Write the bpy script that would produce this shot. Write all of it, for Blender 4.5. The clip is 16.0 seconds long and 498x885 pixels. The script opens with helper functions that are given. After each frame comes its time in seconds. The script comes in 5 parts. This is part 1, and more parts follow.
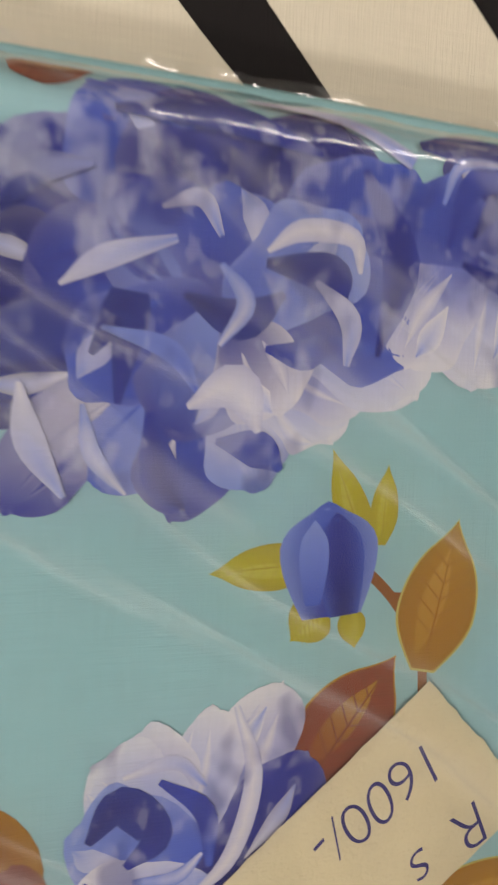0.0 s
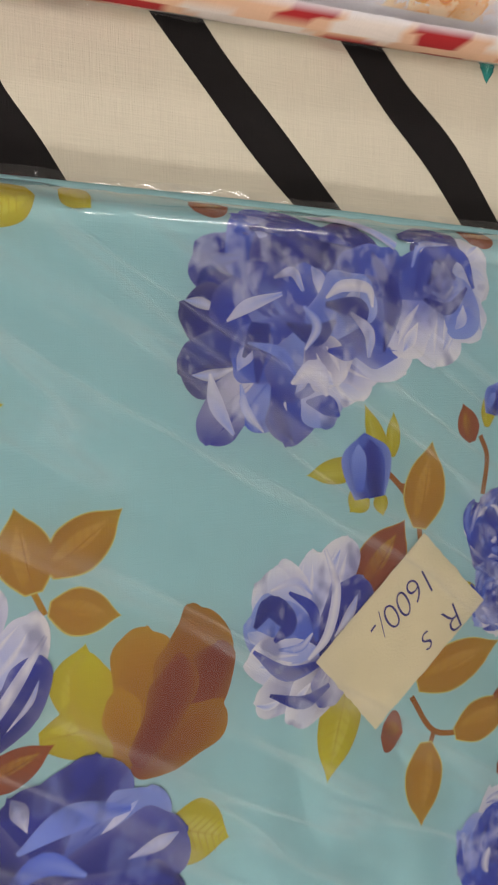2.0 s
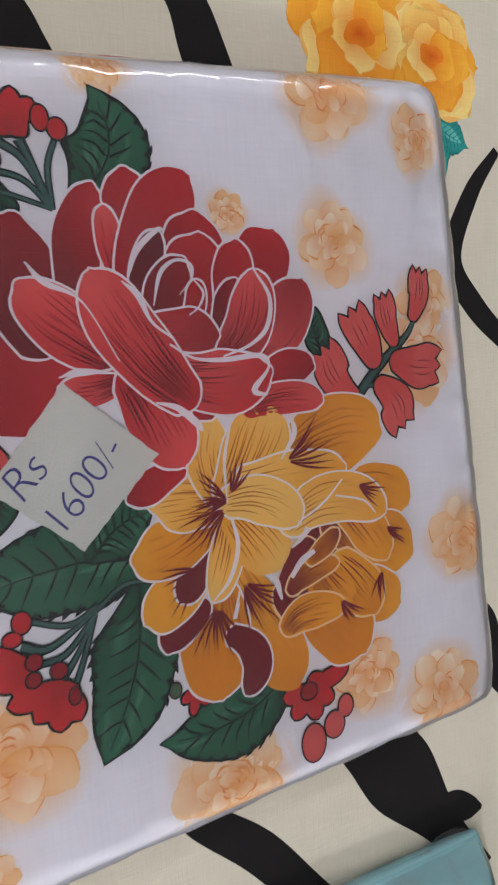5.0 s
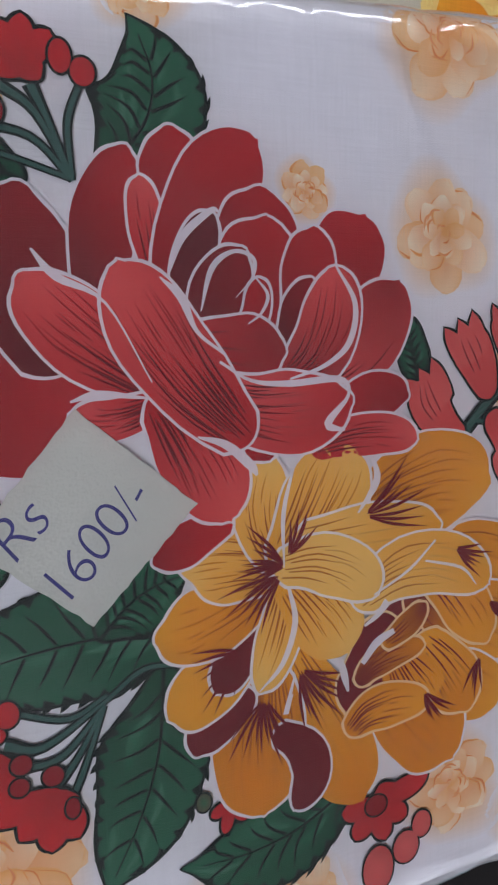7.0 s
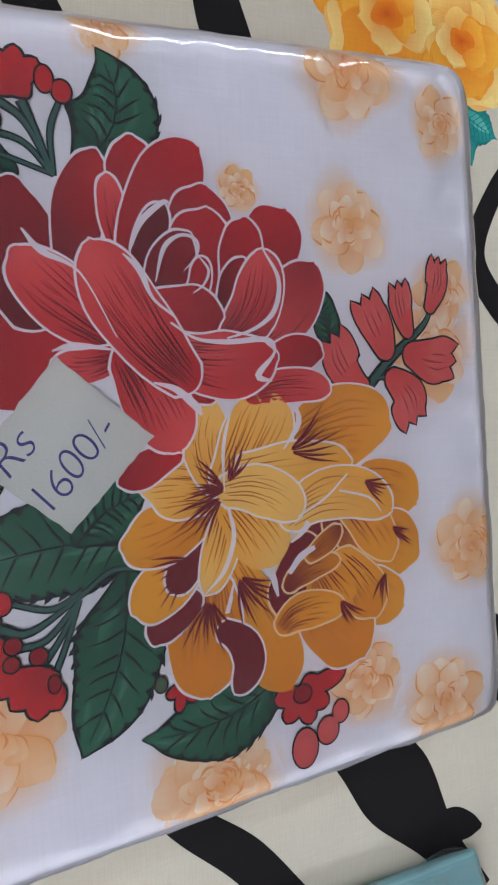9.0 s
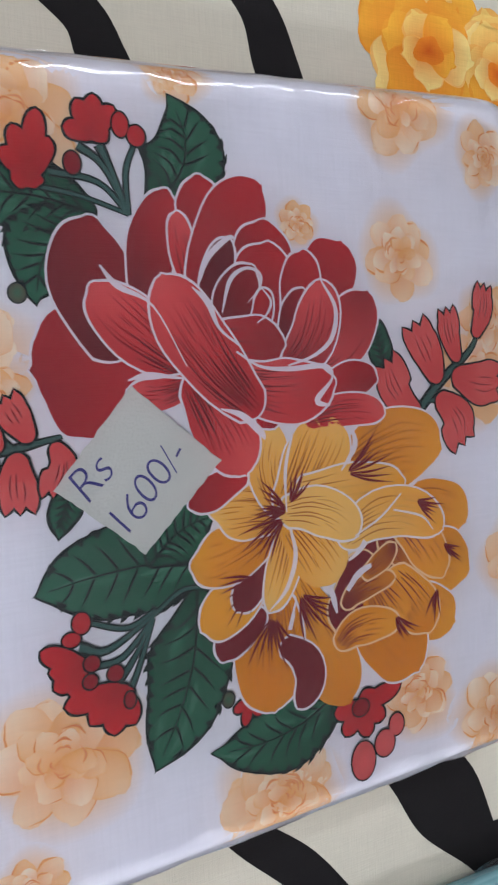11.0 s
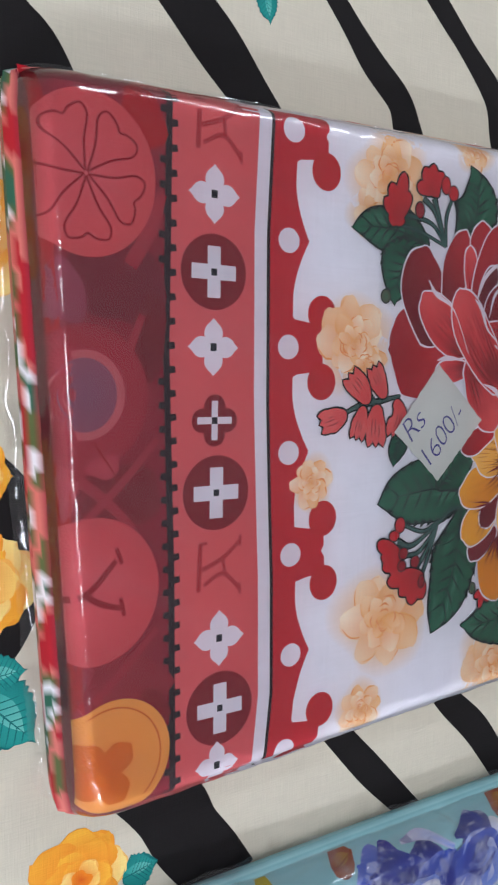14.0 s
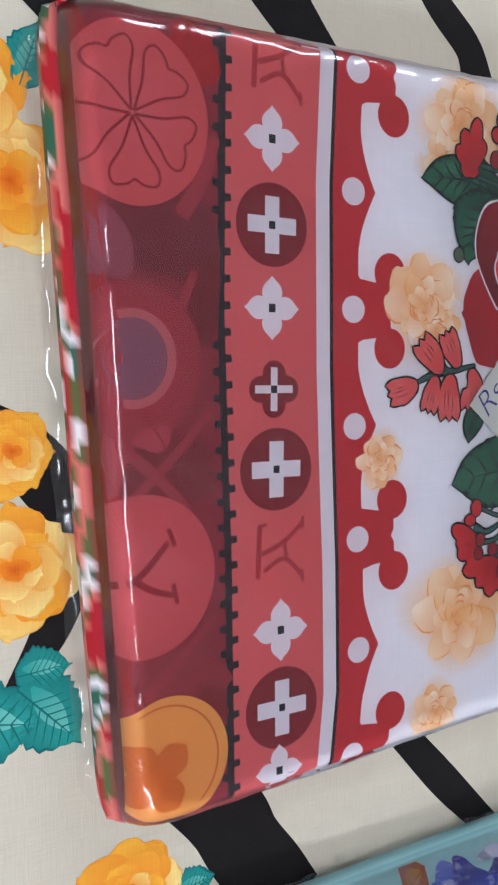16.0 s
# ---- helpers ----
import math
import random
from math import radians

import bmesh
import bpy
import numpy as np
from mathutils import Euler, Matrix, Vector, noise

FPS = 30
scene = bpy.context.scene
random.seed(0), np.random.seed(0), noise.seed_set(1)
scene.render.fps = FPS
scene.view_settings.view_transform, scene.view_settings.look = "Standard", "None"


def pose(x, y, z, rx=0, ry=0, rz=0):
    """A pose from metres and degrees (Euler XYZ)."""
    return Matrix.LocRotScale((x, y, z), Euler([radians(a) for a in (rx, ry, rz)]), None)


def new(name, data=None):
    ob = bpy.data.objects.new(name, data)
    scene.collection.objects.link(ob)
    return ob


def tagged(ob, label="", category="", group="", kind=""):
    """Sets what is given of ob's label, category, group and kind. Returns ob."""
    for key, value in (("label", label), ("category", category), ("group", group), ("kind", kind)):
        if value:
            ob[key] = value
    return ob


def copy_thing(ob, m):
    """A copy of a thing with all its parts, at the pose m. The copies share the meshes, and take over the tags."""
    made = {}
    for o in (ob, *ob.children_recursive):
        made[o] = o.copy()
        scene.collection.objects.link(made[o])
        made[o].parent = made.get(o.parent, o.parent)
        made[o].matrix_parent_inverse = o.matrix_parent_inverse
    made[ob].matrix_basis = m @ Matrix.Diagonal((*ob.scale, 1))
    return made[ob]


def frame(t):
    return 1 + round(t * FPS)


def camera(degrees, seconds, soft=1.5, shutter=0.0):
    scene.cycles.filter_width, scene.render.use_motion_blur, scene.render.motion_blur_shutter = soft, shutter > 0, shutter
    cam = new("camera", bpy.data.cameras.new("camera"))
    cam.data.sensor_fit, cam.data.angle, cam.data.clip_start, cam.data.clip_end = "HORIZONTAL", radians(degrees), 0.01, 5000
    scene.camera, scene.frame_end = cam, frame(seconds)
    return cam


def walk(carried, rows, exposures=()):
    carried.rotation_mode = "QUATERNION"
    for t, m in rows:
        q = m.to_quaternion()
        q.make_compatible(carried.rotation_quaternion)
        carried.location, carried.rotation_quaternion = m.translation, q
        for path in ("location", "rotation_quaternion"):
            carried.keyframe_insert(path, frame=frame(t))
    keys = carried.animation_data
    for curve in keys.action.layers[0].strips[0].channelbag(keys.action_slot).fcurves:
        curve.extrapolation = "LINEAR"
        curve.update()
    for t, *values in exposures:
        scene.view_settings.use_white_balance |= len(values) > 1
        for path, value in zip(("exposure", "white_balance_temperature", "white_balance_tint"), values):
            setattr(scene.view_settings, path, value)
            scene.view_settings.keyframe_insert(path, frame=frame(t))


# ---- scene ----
# camera and walk
cam = camera(35.56, 16.0, soft=2.0, shutter=0.4)
PATH = [
    (0.0, 0.0487, -0.3523, 0.2089, -5.62, -17.97, 2.65),
    (0.5, 0.0225, -0.3619, 0.2416, 0.20, -18.63, 2.16),
    (1.0, -0.0046, -0.3639, 0.2728, -0.46, -20.84, 1.06),
    (1.5, -0.0413, -0.3577, 0.3048, -1.69, -24.27, -0.36),
    (2.0, -0.0678, -0.3692, 0.3282, -2.00, -25.13, -1.53),
    (2.5, -0.1064, -0.3406, 0.3718, -2.18, -27.80, -2.00),
    (3.0, -0.1841, -0.3055, 0.3892, -3.12, -30.70, -2.51),
    (3.5, -0.1872, -0.1950, 0.4142, -3.53, -31.14, -2.73),
    (4.0, -0.1186, -0.0675, 0.4234, -1.84, -30.38, -4.42),
    (4.5, -0.0331, 0.0093, 0.3795, -2.22, -29.54, -5.07),
    (4.7, -0.0029, 0.0190, 0.3682, -2.89, -29.48, -5.30),
    (7.0, 0.0641, 0.0397, 0.2838, -6.62, -22.87, -1.82),
    (7.5, 0.0622, 0.0393, 0.2907, -6.79, -22.83, -1.47),
    (8.0, 0.0564, 0.0367, 0.3248, -6.36, -24.71, -1.47),
    (8.5, 0.0455, 0.0248, 0.3462, -5.60, -26.81, -1.60),
    (9.0, 0.0347, 0.0159, 0.3459, -4.86, -27.24, -2.14),
    (11.3, -0.0066, 0.0223, 0.3480, -2.87, -26.71, -2.99),
    (11.5, -0.0213, 0.0199, 0.3593, -2.54, -27.21, -3.00),
    (12.0, -0.1035, 0.0159, 0.3975, -3.50, -30.55, -2.08),
    (12.5, -0.1623, 0.0092, 0.4234, -4.14, -33.30, -1.03),
    (13.0, -0.1861, 0.0070, 0.4195, -4.68, -34.14, -0.24),
    (13.5, -0.2221, 0.0133, 0.3906, -5.32, -33.84, 0.79),
    (14.0, -0.2351, 0.0130, 0.3745, -5.45, -32.18, 0.91),
    (14.5, -0.2392, 0.0096, 0.3691, -5.48, -31.35, 0.81),
    (15.0, -0.2299, -0.0015, 0.3568, -5.22, -30.06, 0.59),
    (15.5, -0.2231, -0.0126, 0.3496, -4.74, -29.60, 0.10),
    (16.0, -0.2251, -0.0064, 0.3404, -4.43, -29.19, -0.06),
]
EXPOSURES = [(0.0, 0.06, 7150, 16), (0.5, -0.12, 6800, 15), (1.5, -0.04, 6850, 15), (2.5, -0.14, 6850, 16), (3.5, 0.08, 6800, 17), (4.5, -0.03, 6200, 14),
             (7.0, -0.2, 5700, 13), (8.0, -0.15, 5700, 13), (9.0, -0.1, 5600, 13), (11.5, 0.0, 5600, 13), (12.5, 0.0, 5600, 13), (16.0, 0.0, 5600, 13)]
walk(cam, [(t, pose(x, y, z, rx, ry, rz)) for t, x, y, z, rx, ry, rz in PATH], EXPOSURES)

# world: a low ambient fill, added outside the closed room
world = bpy.data.worlds.new("ambient_fill")
world.use_nodes = True
world.node_tree.nodes["Background"].inputs[0].default_value = (0.9, 0.93, 1.0, 1)
world.node_tree.nodes["Background"].inputs[1].default_value = 0.1
scene.world = world


def lin(r, g, b):
    """Linear colour from 0-255 display values."""
    return tuple(((c / 255 + 0.055) / 1.055) ** 2.4 if c > 10 else c / 3294 for c in (r, g, b))


# ---- materials ----
def nodes_of(name):
    m = bpy.data.materials.new(name)
    m.use_nodes = True
    nt = m.node_tree
    return m, nt, nt.nodes["Principled BSDF"]


def noise_node(nt, scale, detail=4.0, stretch=None, rough=0.55):
    co = nt.nodes.new("ShaderNodeTexCoord")
    out = co.outputs["Object"]
    if stretch:
        mp = nt.nodes.new("ShaderNodeMapping")
        mp.inputs["Scale"].default_value = stretch
        nt.links.new(out, mp.inputs[0])
        out = mp.outputs[0]
    n = nt.nodes.new("ShaderNodeTexNoise")
    n.inputs["Scale"].default_value, n.inputs["Detail"].default_value, n.inputs["Roughness"].default_value = scale, detail, rough
    nt.links.new(out, n.inputs["Vector"])
    return n


def math_node(nt, op, a, b=None, c=None):
    n = nt.nodes.new("ShaderNodeMath")
    n.operation = op
    for i, v in enumerate((a, b, c)):
        if v is None:
            continue
        if isinstance(v, (int, float)):
            n.inputs[i].default_value = v
        else:
            nt.links.new(v, n.inputs[i])
    return n.outputs[0]


def cotton(name, slub=0.10, blotch=0.10, bump=0.25):
    """Printed woven cotton: the print's dye comes from the mesh's tint; threads and wear from noise."""
    m, nt, bsdf = nodes_of(name)
    at = nt.nodes.new("ShaderNodeAttribute")
    at.attribute_name = "tint"
    warp = noise_node(nt, 1.0, 2.0, (1500, 60, 60)).outputs[0]
    weft = noise_node(nt, 1.0, 2.0, (60, 1500, 60)).outputs[0]
    soft = noise_node(nt, 45.0, 5.0).outputs[0]
    weave = math_node(nt, "ADD", warp, weft)
    v = math_node(nt, "MULTIPLY_ADD", weave, slub, 1.0 - slub)
    v = math_node(nt, "ADD", v, math_node(nt, "MULTIPLY_ADD", soft, blotch, -blotch / 2))
    hs = nt.nodes.new("ShaderNodeHueSaturation")
    nt.links.new(v, hs.inputs["Value"])
    nt.links.new(at.outputs["Color"], hs.inputs["Color"])
    nt.links.new(hs.outputs[0], bsdf.inputs["Base Color"])
    bsdf.inputs["Roughness"].default_value = 0.85
    bsdf.inputs["Specular IOR Level"].default_value = 0.25
    b = nt.nodes.new("ShaderNodeBump")
    b.inputs["Strength"].default_value, b.inputs["Distance"].default_value = bump, 0.0004
    nt.links.new(weave, b.inputs["Height"])
    nt.links.new(b.outputs[0], bsdf.inputs["Normal"])
    return m


def film_material(name, gloss, crease, haze, streak_glare):
    """Clear crinkled polythene: it lets light through and mirrors the room by Fresnel."""
    m, nt, bsdf = nodes_of(name)
    nt.nodes.remove(bsdf)
    out = nt.nodes["Material Output"]
    tr, gl, df = (nt.nodes.new(k) for k in ("ShaderNodeBsdfTransparent", "ShaderNodeBsdfGlossy", "ShaderNodeBsdfDiffuse"))
    tr.inputs[0].default_value = (0.985, 0.985, 0.985, 1)
    df.inputs[0].default_value = (0.8, 0.82, 0.84, 1)
    gl.inputs["Roughness"].default_value = gloss
    gl.inputs["Color"].default_value = (1, 1, 1, 1)
    fold = noise_node(nt, 16.0, 1.5, (1.0, 0.4, 1.0), 0.4).outputs[0]
    ridge = math_node(nt, "POWER", math_node(nt, "ADD", math_node(nt, "ABSOLUTE", math_node(nt, "SUBTRACT", fold, 0.5)), 0.0004), 0.7)
    fine = noise_node(nt, 60.0, 1.0, (0.5, 1.0, 1.0)).outputs[0]
    h = math_node(nt, "MULTIPLY_ADD", fine, 0.02, math_node(nt, "MULTIPLY", ridge, -1.0))
    co, turn = nt.nodes.new("ShaderNodeTexCoord"), nt.nodes.new("ShaderNodeMapping")
    turn.vector_type = "TEXTURE"
    turn.inputs["Rotation"].default_value = (0, 0, radians(-33))
    turn.inputs["Scale"].default_value = (0.4, 0.045, 0.1)
    nt.links.new(co.outputs["Object"], turn.inputs[0])
    sn = nt.nodes.new("ShaderNodeTexNoise")
    sn.inputs["Scale"].default_value, sn.inputs["Detail"].default_value = 1.0, 3.0
    nt.links.new(turn.outputs[0], sn.inputs["Vector"])
    off = math_node(nt, "ABSOLUTE", math_node(nt, "SUBTRACT", sn.outputs[0], 0.5))
    streak = math_node(nt, "MAXIMUM", math_node(nt, "MULTIPLY_ADD", off, -16.0, 1.0), 0.0)
    h = math_node(nt, "MULTIPLY_ADD", streak, 0.02, h)
    b = nt.nodes.new("ShaderNodeBump")
    b.inputs["Strength"].default_value, b.inputs["Distance"].default_value = crease, 0.012
    nt.links.new(h, b.inputs["Height"])
    fr = nt.nodes.new("ShaderNodeFresnel")
    fr.inputs["IOR"].default_value = 1.5
    for n in (gl, fr):
        nt.links.new(b.outputs[0], n.inputs["Normal"])
    hz, mx = nt.nodes.new("ShaderNodeMixShader"), nt.nodes.new("ShaderNodeMixShader")
    # diffuse white along the creases: stress-whitening, and their glare painted in
    nt.links.new(math_node(nt, "MULTIPLY_ADD", math_node(nt, "MULTIPLY", math_node(nt, "POWER", streak, 3.0), noise_node(nt, 14.0, 2.0).outputs[0]), streak_glare, haze), hz.inputs[0])
    nt.links.new(tr.outputs[0], hz.inputs[1])
    nt.links.new(df.outputs[0], hz.inputs[2])
    nt.links.new(math_node(nt, "MULTIPLY", fr.outputs[0], 1.0), mx.inputs[0])
    nt.links.new(hz.outputs[0], mx.inputs[1])
    nt.links.new(gl.outputs[0], mx.inputs[2])
    nt.links.new(mx.outputs[0], out.inputs["Surface"])
    return m


def plain(name, col, rough=0.7, var=0.12, scale=8.0, bump=0.1, metal=0.0):
    m, nt, bsdf = nodes_of(name)
    n = noise_node(nt, scale, 5.0).outputs[0]
    hs = nt.nodes.new("ShaderNodeHueSaturation")
    hs.inputs["Color"].default_value = (*col, 1)
    nt.links.new(math_node(nt, "MULTIPLY_ADD", n, var * 2, 1 - var), hs.inputs["Value"])
    nt.links.new(hs.outputs[0], bsdf.inputs["Base Color"])
    bsdf.inputs["Roughness"].default_value, bsdf.inputs["Metallic"].default_value = rough, metal
    b = nt.nodes.new("ShaderNodeBump")
    b.inputs["Strength"].default_value, b.inputs["Distance"].default_value = bump, 0.002
    nt.links.new(noise_node(nt, scale * 12, 4.0).outputs[0], b.inputs["Height"])
    nt.links.new(b.outputs[0], bsdf.inputs["Normal"])
    return m


def watercolour(name, pale, deep):
    """Cotton whose dye runs in soft pools between a pale and a deep tone."""
    m = cotton(name)
    nt = m.node_tree
    hs = next(n for n in nt.nodes if n.type == "HUE_SAT")
    at = next(n for n in nt.nodes if n.type == "ATTRIBUTE")
    src = at.outputs["Color"]
    for scale, lo, hi, tone, amount in ((70.0, 0.54, 0.63, pale, 0.45), (60.0, 0.56, 0.66, deep, 0.5), (170.0, 0.58, 0.68, pale, 0.25)):
        pool = noise_node(nt, scale, 2.0, (1.0, 0.75, 1.0 + scale / 50)).outputs[0]
        mr = nt.nodes.new("ShaderNodeMapRange")
        mr.inputs["From Min"].default_value, mr.inputs["From Max"].default_value, mr.inputs["To Max"].default_value = lo, hi, amount
        nt.links.new(pool, mr.inputs["Value"])
        mx = nt.nodes.new("ShaderNodeMix")
        mx.data_type = "RGBA"
        nt.links.new(mr.outputs[0], mx.inputs[0])
        nt.links.new(src, mx.inputs[6])
        mx.inputs[7].default_value = (*tone, 1)
        src = mx.outputs[2]
    nt.links.new(src, hs.inputs["Color"])
    return m


WATER = watercolour("watercolour_cotton", lin(214, 218, 240), lin(36, 44, 146))
WATER_DARK = watercolour("watercolour_cotton_deep", lin(122, 138, 206), lin(30, 32, 104))
COTTON = cotton("printed_cotton")
SPREAD = cotton("spread_cotton", slub=0.16, blotch=0.10, bump=0.4)
FILM = film_material("clear_film", 0.06, 0.16, 0.012, 0.02)
FILM_BLUE = film_material("clear_film_creased", 0.08, 0.24, 0.02, 0.2)
PAPER = plain("tag_paper", lin(212, 212, 206), 0.9, 0.08, 60.0, 0.3)
PAPER_CREAM = plain("tag_paper_cream", lin(230, 221, 190), 0.9, 0.08, 60.0, 0.3)
INK = plain("ballpoint_ink", lin(52, 48, 130), 0.5, 0.2, 200.0)
PLASTER = plain("wall_plaster", (0.62, 0.60, 0.56), 0.9, 0.06, 3.0)
WHITE_PAINT = plain("ceiling_paint", (0.75, 0.75, 0.74), 0.9, 0.04, 3.0)
TILE = plain("floor_tile", (0.42, 0.40, 0.37), 0.4, 0.1, 2.0)
WOOD = plain("table_wood", (0.26, 0.16, 0.09), 0.5, 0.25, 6.0)
STEEL = plain("lamp_steel", (0.7, 0.7, 0.7), 0.4, 0.05, 20.0)
GLOW, _nt, _b = nodes_of("lamp_glow")
_b.inputs["Emission Color"].default_value = (1.0, 0.97, 0.92, 1)
_b.inputs["Emission Strength"].default_value = 4.0


# ---- building helpers ----
def mesh_object(name, bm, material, parent=None, label=""):
    me = bpy.data.meshes.new(name)
    bm.to_mesh(me)
    bm.free()
    me.materials.append(material)
    ob = new(name, me)
    ob.parent = parent
    if label:
        tagged(ob, label)
    return ob


def part(name, bm, material, parent, label=""):
    return mesh_object(name, bm, material, parent, label)


def box(bm, x0, y0, z0, x1, y1, z1, bevel=0.0):
    vs = bmesh.ops.create_cube(bm, size=1.0)["verts"]
    for v in vs:
        v.co = Vector(((x0 + x1) / 2 + v.co.x * (x1 - x0), (y0 + y1) / 2 + v.co.y * (y1 - y0), (z0 + z1) / 2 + v.co.z * (z1 - z0)))
    if bevel:
        es = {e for v in vs for e in v.link_edges}
        bmesh.ops.bevel(bm, geom=list(es), offset=bevel, segments=2, affect="EDGES")
    return bm


def smoothstep(a, b, x):
    t = min(1.0, max(0.0, (x - a) / (b - a)))
    return t * t * (3 - 2 * t)


def mix(a, b, k):
    return tuple(p + (q - p) * k for p, q in zip(a, b))


def curve_through(points, steps=6):
    """Catmull-Rom through points of any dimension."""
    pts = [np.array(p, float) for p in points]
    pts = [2 * pts[0] - pts[1]] + pts + [2 * pts[-1] - pts[-2]]
    out = []
    for a, b, c, d in zip(pts, pts[1:], pts[2:], pts[3:]):
        for i in range(steps):
            t = i / steps
            out.append(0.5 * (2 * b + (c - a) * t + (2 * a - 5 * b + 4 * c - d) * t * t + (3 * b - a - 3 * c + d) * t ** 3))
    return out + [pts[-2]]


class Dye:
    """Collects the dyed shapes of one printed motif, in millimetres, and lays them on a cloth surface as thin layers."""

    def __init__(self, surface, layer=0, clip=None):
        self.surface, self.layer, self.clip = surface, layer, clip
        self.verts, self.faces, self.cols = [], [], []

    def grid(self, rows, cols, closed=False):
        """rows: rings of (x, y); cols: the same of colours."""
        base, n, m = len(self.verts), len(rows), len(rows[0])
        off = 0.00010 + self.layer * 0.000010
        for r, c in zip(rows, cols):
            for (x, y), k in zip(r, c):
                if self.clip:
                    x, y = self.clip(x, y)
                self.verts.append((x / 1000, y / 1000, self.surface(x / 1000, y / 1000) + off))
                self.cols.append((*k, 1.0))
        for i in range(n - 1):
            for j in range(m if closed else m - 1):
                a, b = base + i * m + j, base + i * m + (j + 1) % m
                self.faces.append((a, b, b + m, a + m))
        self.layer += 1
        return self

    def petal(self, bx, by, tx, ty, w, c0, c1, c_edge=None, root=0.3, belly=0.62, blunt=0.38, bend=0.0, ruffle=0.0, grow=0.0, teeth=0.0, n=11, m=7, seed=0):
        dx, dy = tx - bx, ty - by
        length = math.hypot(dx, dy)
        ux, uy = dx / length, dy / length
        bx, by, length = bx - ux * grow, by - uy * grow, length + 2 * grow
        rng = random.Random(seed * 7 + int(abs(bx * 13 + ty * 7)))
        ph = rng.uniform(0, 6.28)
        rows, cols = [], []
        for i in range(n):
            s = 1 - (1 - i / (n - 1)) ** 1.6
            if s < belly:
                h = root + (1 - root) * math.sin(math.pi / 2 * s / belly)
            else:
                h = max(0.0, 1 - ((s - belly) / (1 - belly)) ** 2) ** blunt
            hw = (w / 2 + grow) * h
            row, cr = [], []
            for j in range(m):
                v = -1 + 2 * j / (m - 1)
                wav = 1 + ruffle * math.sin(s * 9 + v * 5 + ph) * s
                # the rim dips at the tip so that the petal rounds off
                ls = length * s * (1 - 0.10 * v * v * s) * wav
                if teeth and abs(v) > 0.99:
                    wav *= 1 + teeth * ((s * 8.0) % 1.0 - 0.5)
                side = v * hw * wav + bend * length * math.sin(math.pi * s) * 0.5
                row.append((bx + ux * ls - uy * side, by + uy * ls + ux * side))
                k = mix(c0, c1, s)
                if c_edge:
                    k = mix(k, c_edge, abs(v) ** 2 * 0.8)
                cr.append(k)
            rows.append(row)
            cols.append(cr)
        return self.grid(rows, cols)

    def blob(self, cx, cy, rx, ry, c0, c1, lobes=0, depth=0.0, rough=0.0, rings=4, n=28, seed=0, turn=0.0, power=1.0):
        rng = random.Random(seed)
        ph = [rng.uniform(0, 6.28) for _ in range(4)]
        rows, cols = [], []
        for i in range(rings + 1):
            s = max(i / rings, 0.001)
            row, cr = [], []
            for j in range(n):
                a = 2 * math.pi * j / n
                r = 1 + rough * (math.sin(2 * a + ph[0]) + math.sin(3 * a + ph[1]) + 0.6 * math.sin(5 * a + ph[2])) / 2.6
                if lobes:
                    r *= 1 - depth + depth * abs(math.cos(a * lobes / 2 + turn)) ** 0.7
                row.append((cx + rx * r * s * math.cos(a), cy + ry * r * s * math.sin(a)))
                cr.append(mix(c0, c1, s ** power))
            rows.append(row)
            cols.append(cr)
        return self.grid(rows, cols, closed=True)

    def ribbon(self, points, col, col2=None, steps=6, across=3, soft=None):
        """points: (x, y, width)."""
        pts = curve_through(points, steps)
        rows, cols = [], []
        for i, p in enumerate(pts):
            d = pts[min(i + 1, len(pts) - 1)][:2] - pts[max(i - 1, 0)][:2]
            d = d / (np.hypot(*d) + 1e-9)
            row = []
            for j in range(across):
                v = (-0.5 + j / (across - 1)) * p[2]
                row.append((p[0] - d[1] * v, p[1] + d[0] * v))
            rows.append(row)
            k = mix(col, col2 or col, i / (len(pts) - 1))
            cols.append([mix(k, soft, abs(2 * j / (across - 1) - 1) ** 1.3) if soft else k for j in range(across)])
        return self.grid(rows, cols)

    def panel(self, left, right, col, nx=8, ny=60, y0=0.0, y1=1.0, fade=None):
        """A field between two edges x(y), given as functions, from y0 to y1."""
        rows, cols = [], []
        for i in range(ny + 1):
            y = y0 + (y1 - y0) * i / ny
            a, b = left(y), right(y)
            rows.append([(a + (b - a) * j / nx, y) for j in range(nx + 1)])
            cols.append([mix(col, fade, j / nx) if fade else col for j in range(nx + 1)])
        return self.grid(rows, cols)

    def streaks(self, bx, by, tx, ty, w, col, count, rng, reach=(0.35, 0.75), width=0.6, start=0.1):
        dx, dy = tx - bx, ty - by
        self_layer = self.layer
        for k in range(count):
            v = (k + 0.5) / count - 0.5 + rng.uniform(-0.04, 0.04)
            s0, s1 = start + rng.uniform(0, 0.12), rng.uniform(*reach)
            pts = []
            for s, ww in ((s0, width), ((s0 + s1) / 2, width * 0.8), (s1, 0.08)):
                side = v * w * (0.35 + 0.6 * s)
                ln = math.hypot(dx, dy)
                pts.append((bx + dx * s - dy / ln * side, by + dy * s + dx / ln * side, ww))
            self.layer = self_layer
            self.ribbon(pts, col, steps=3, across=2)
        self.layer = self_layer + 1
        return self

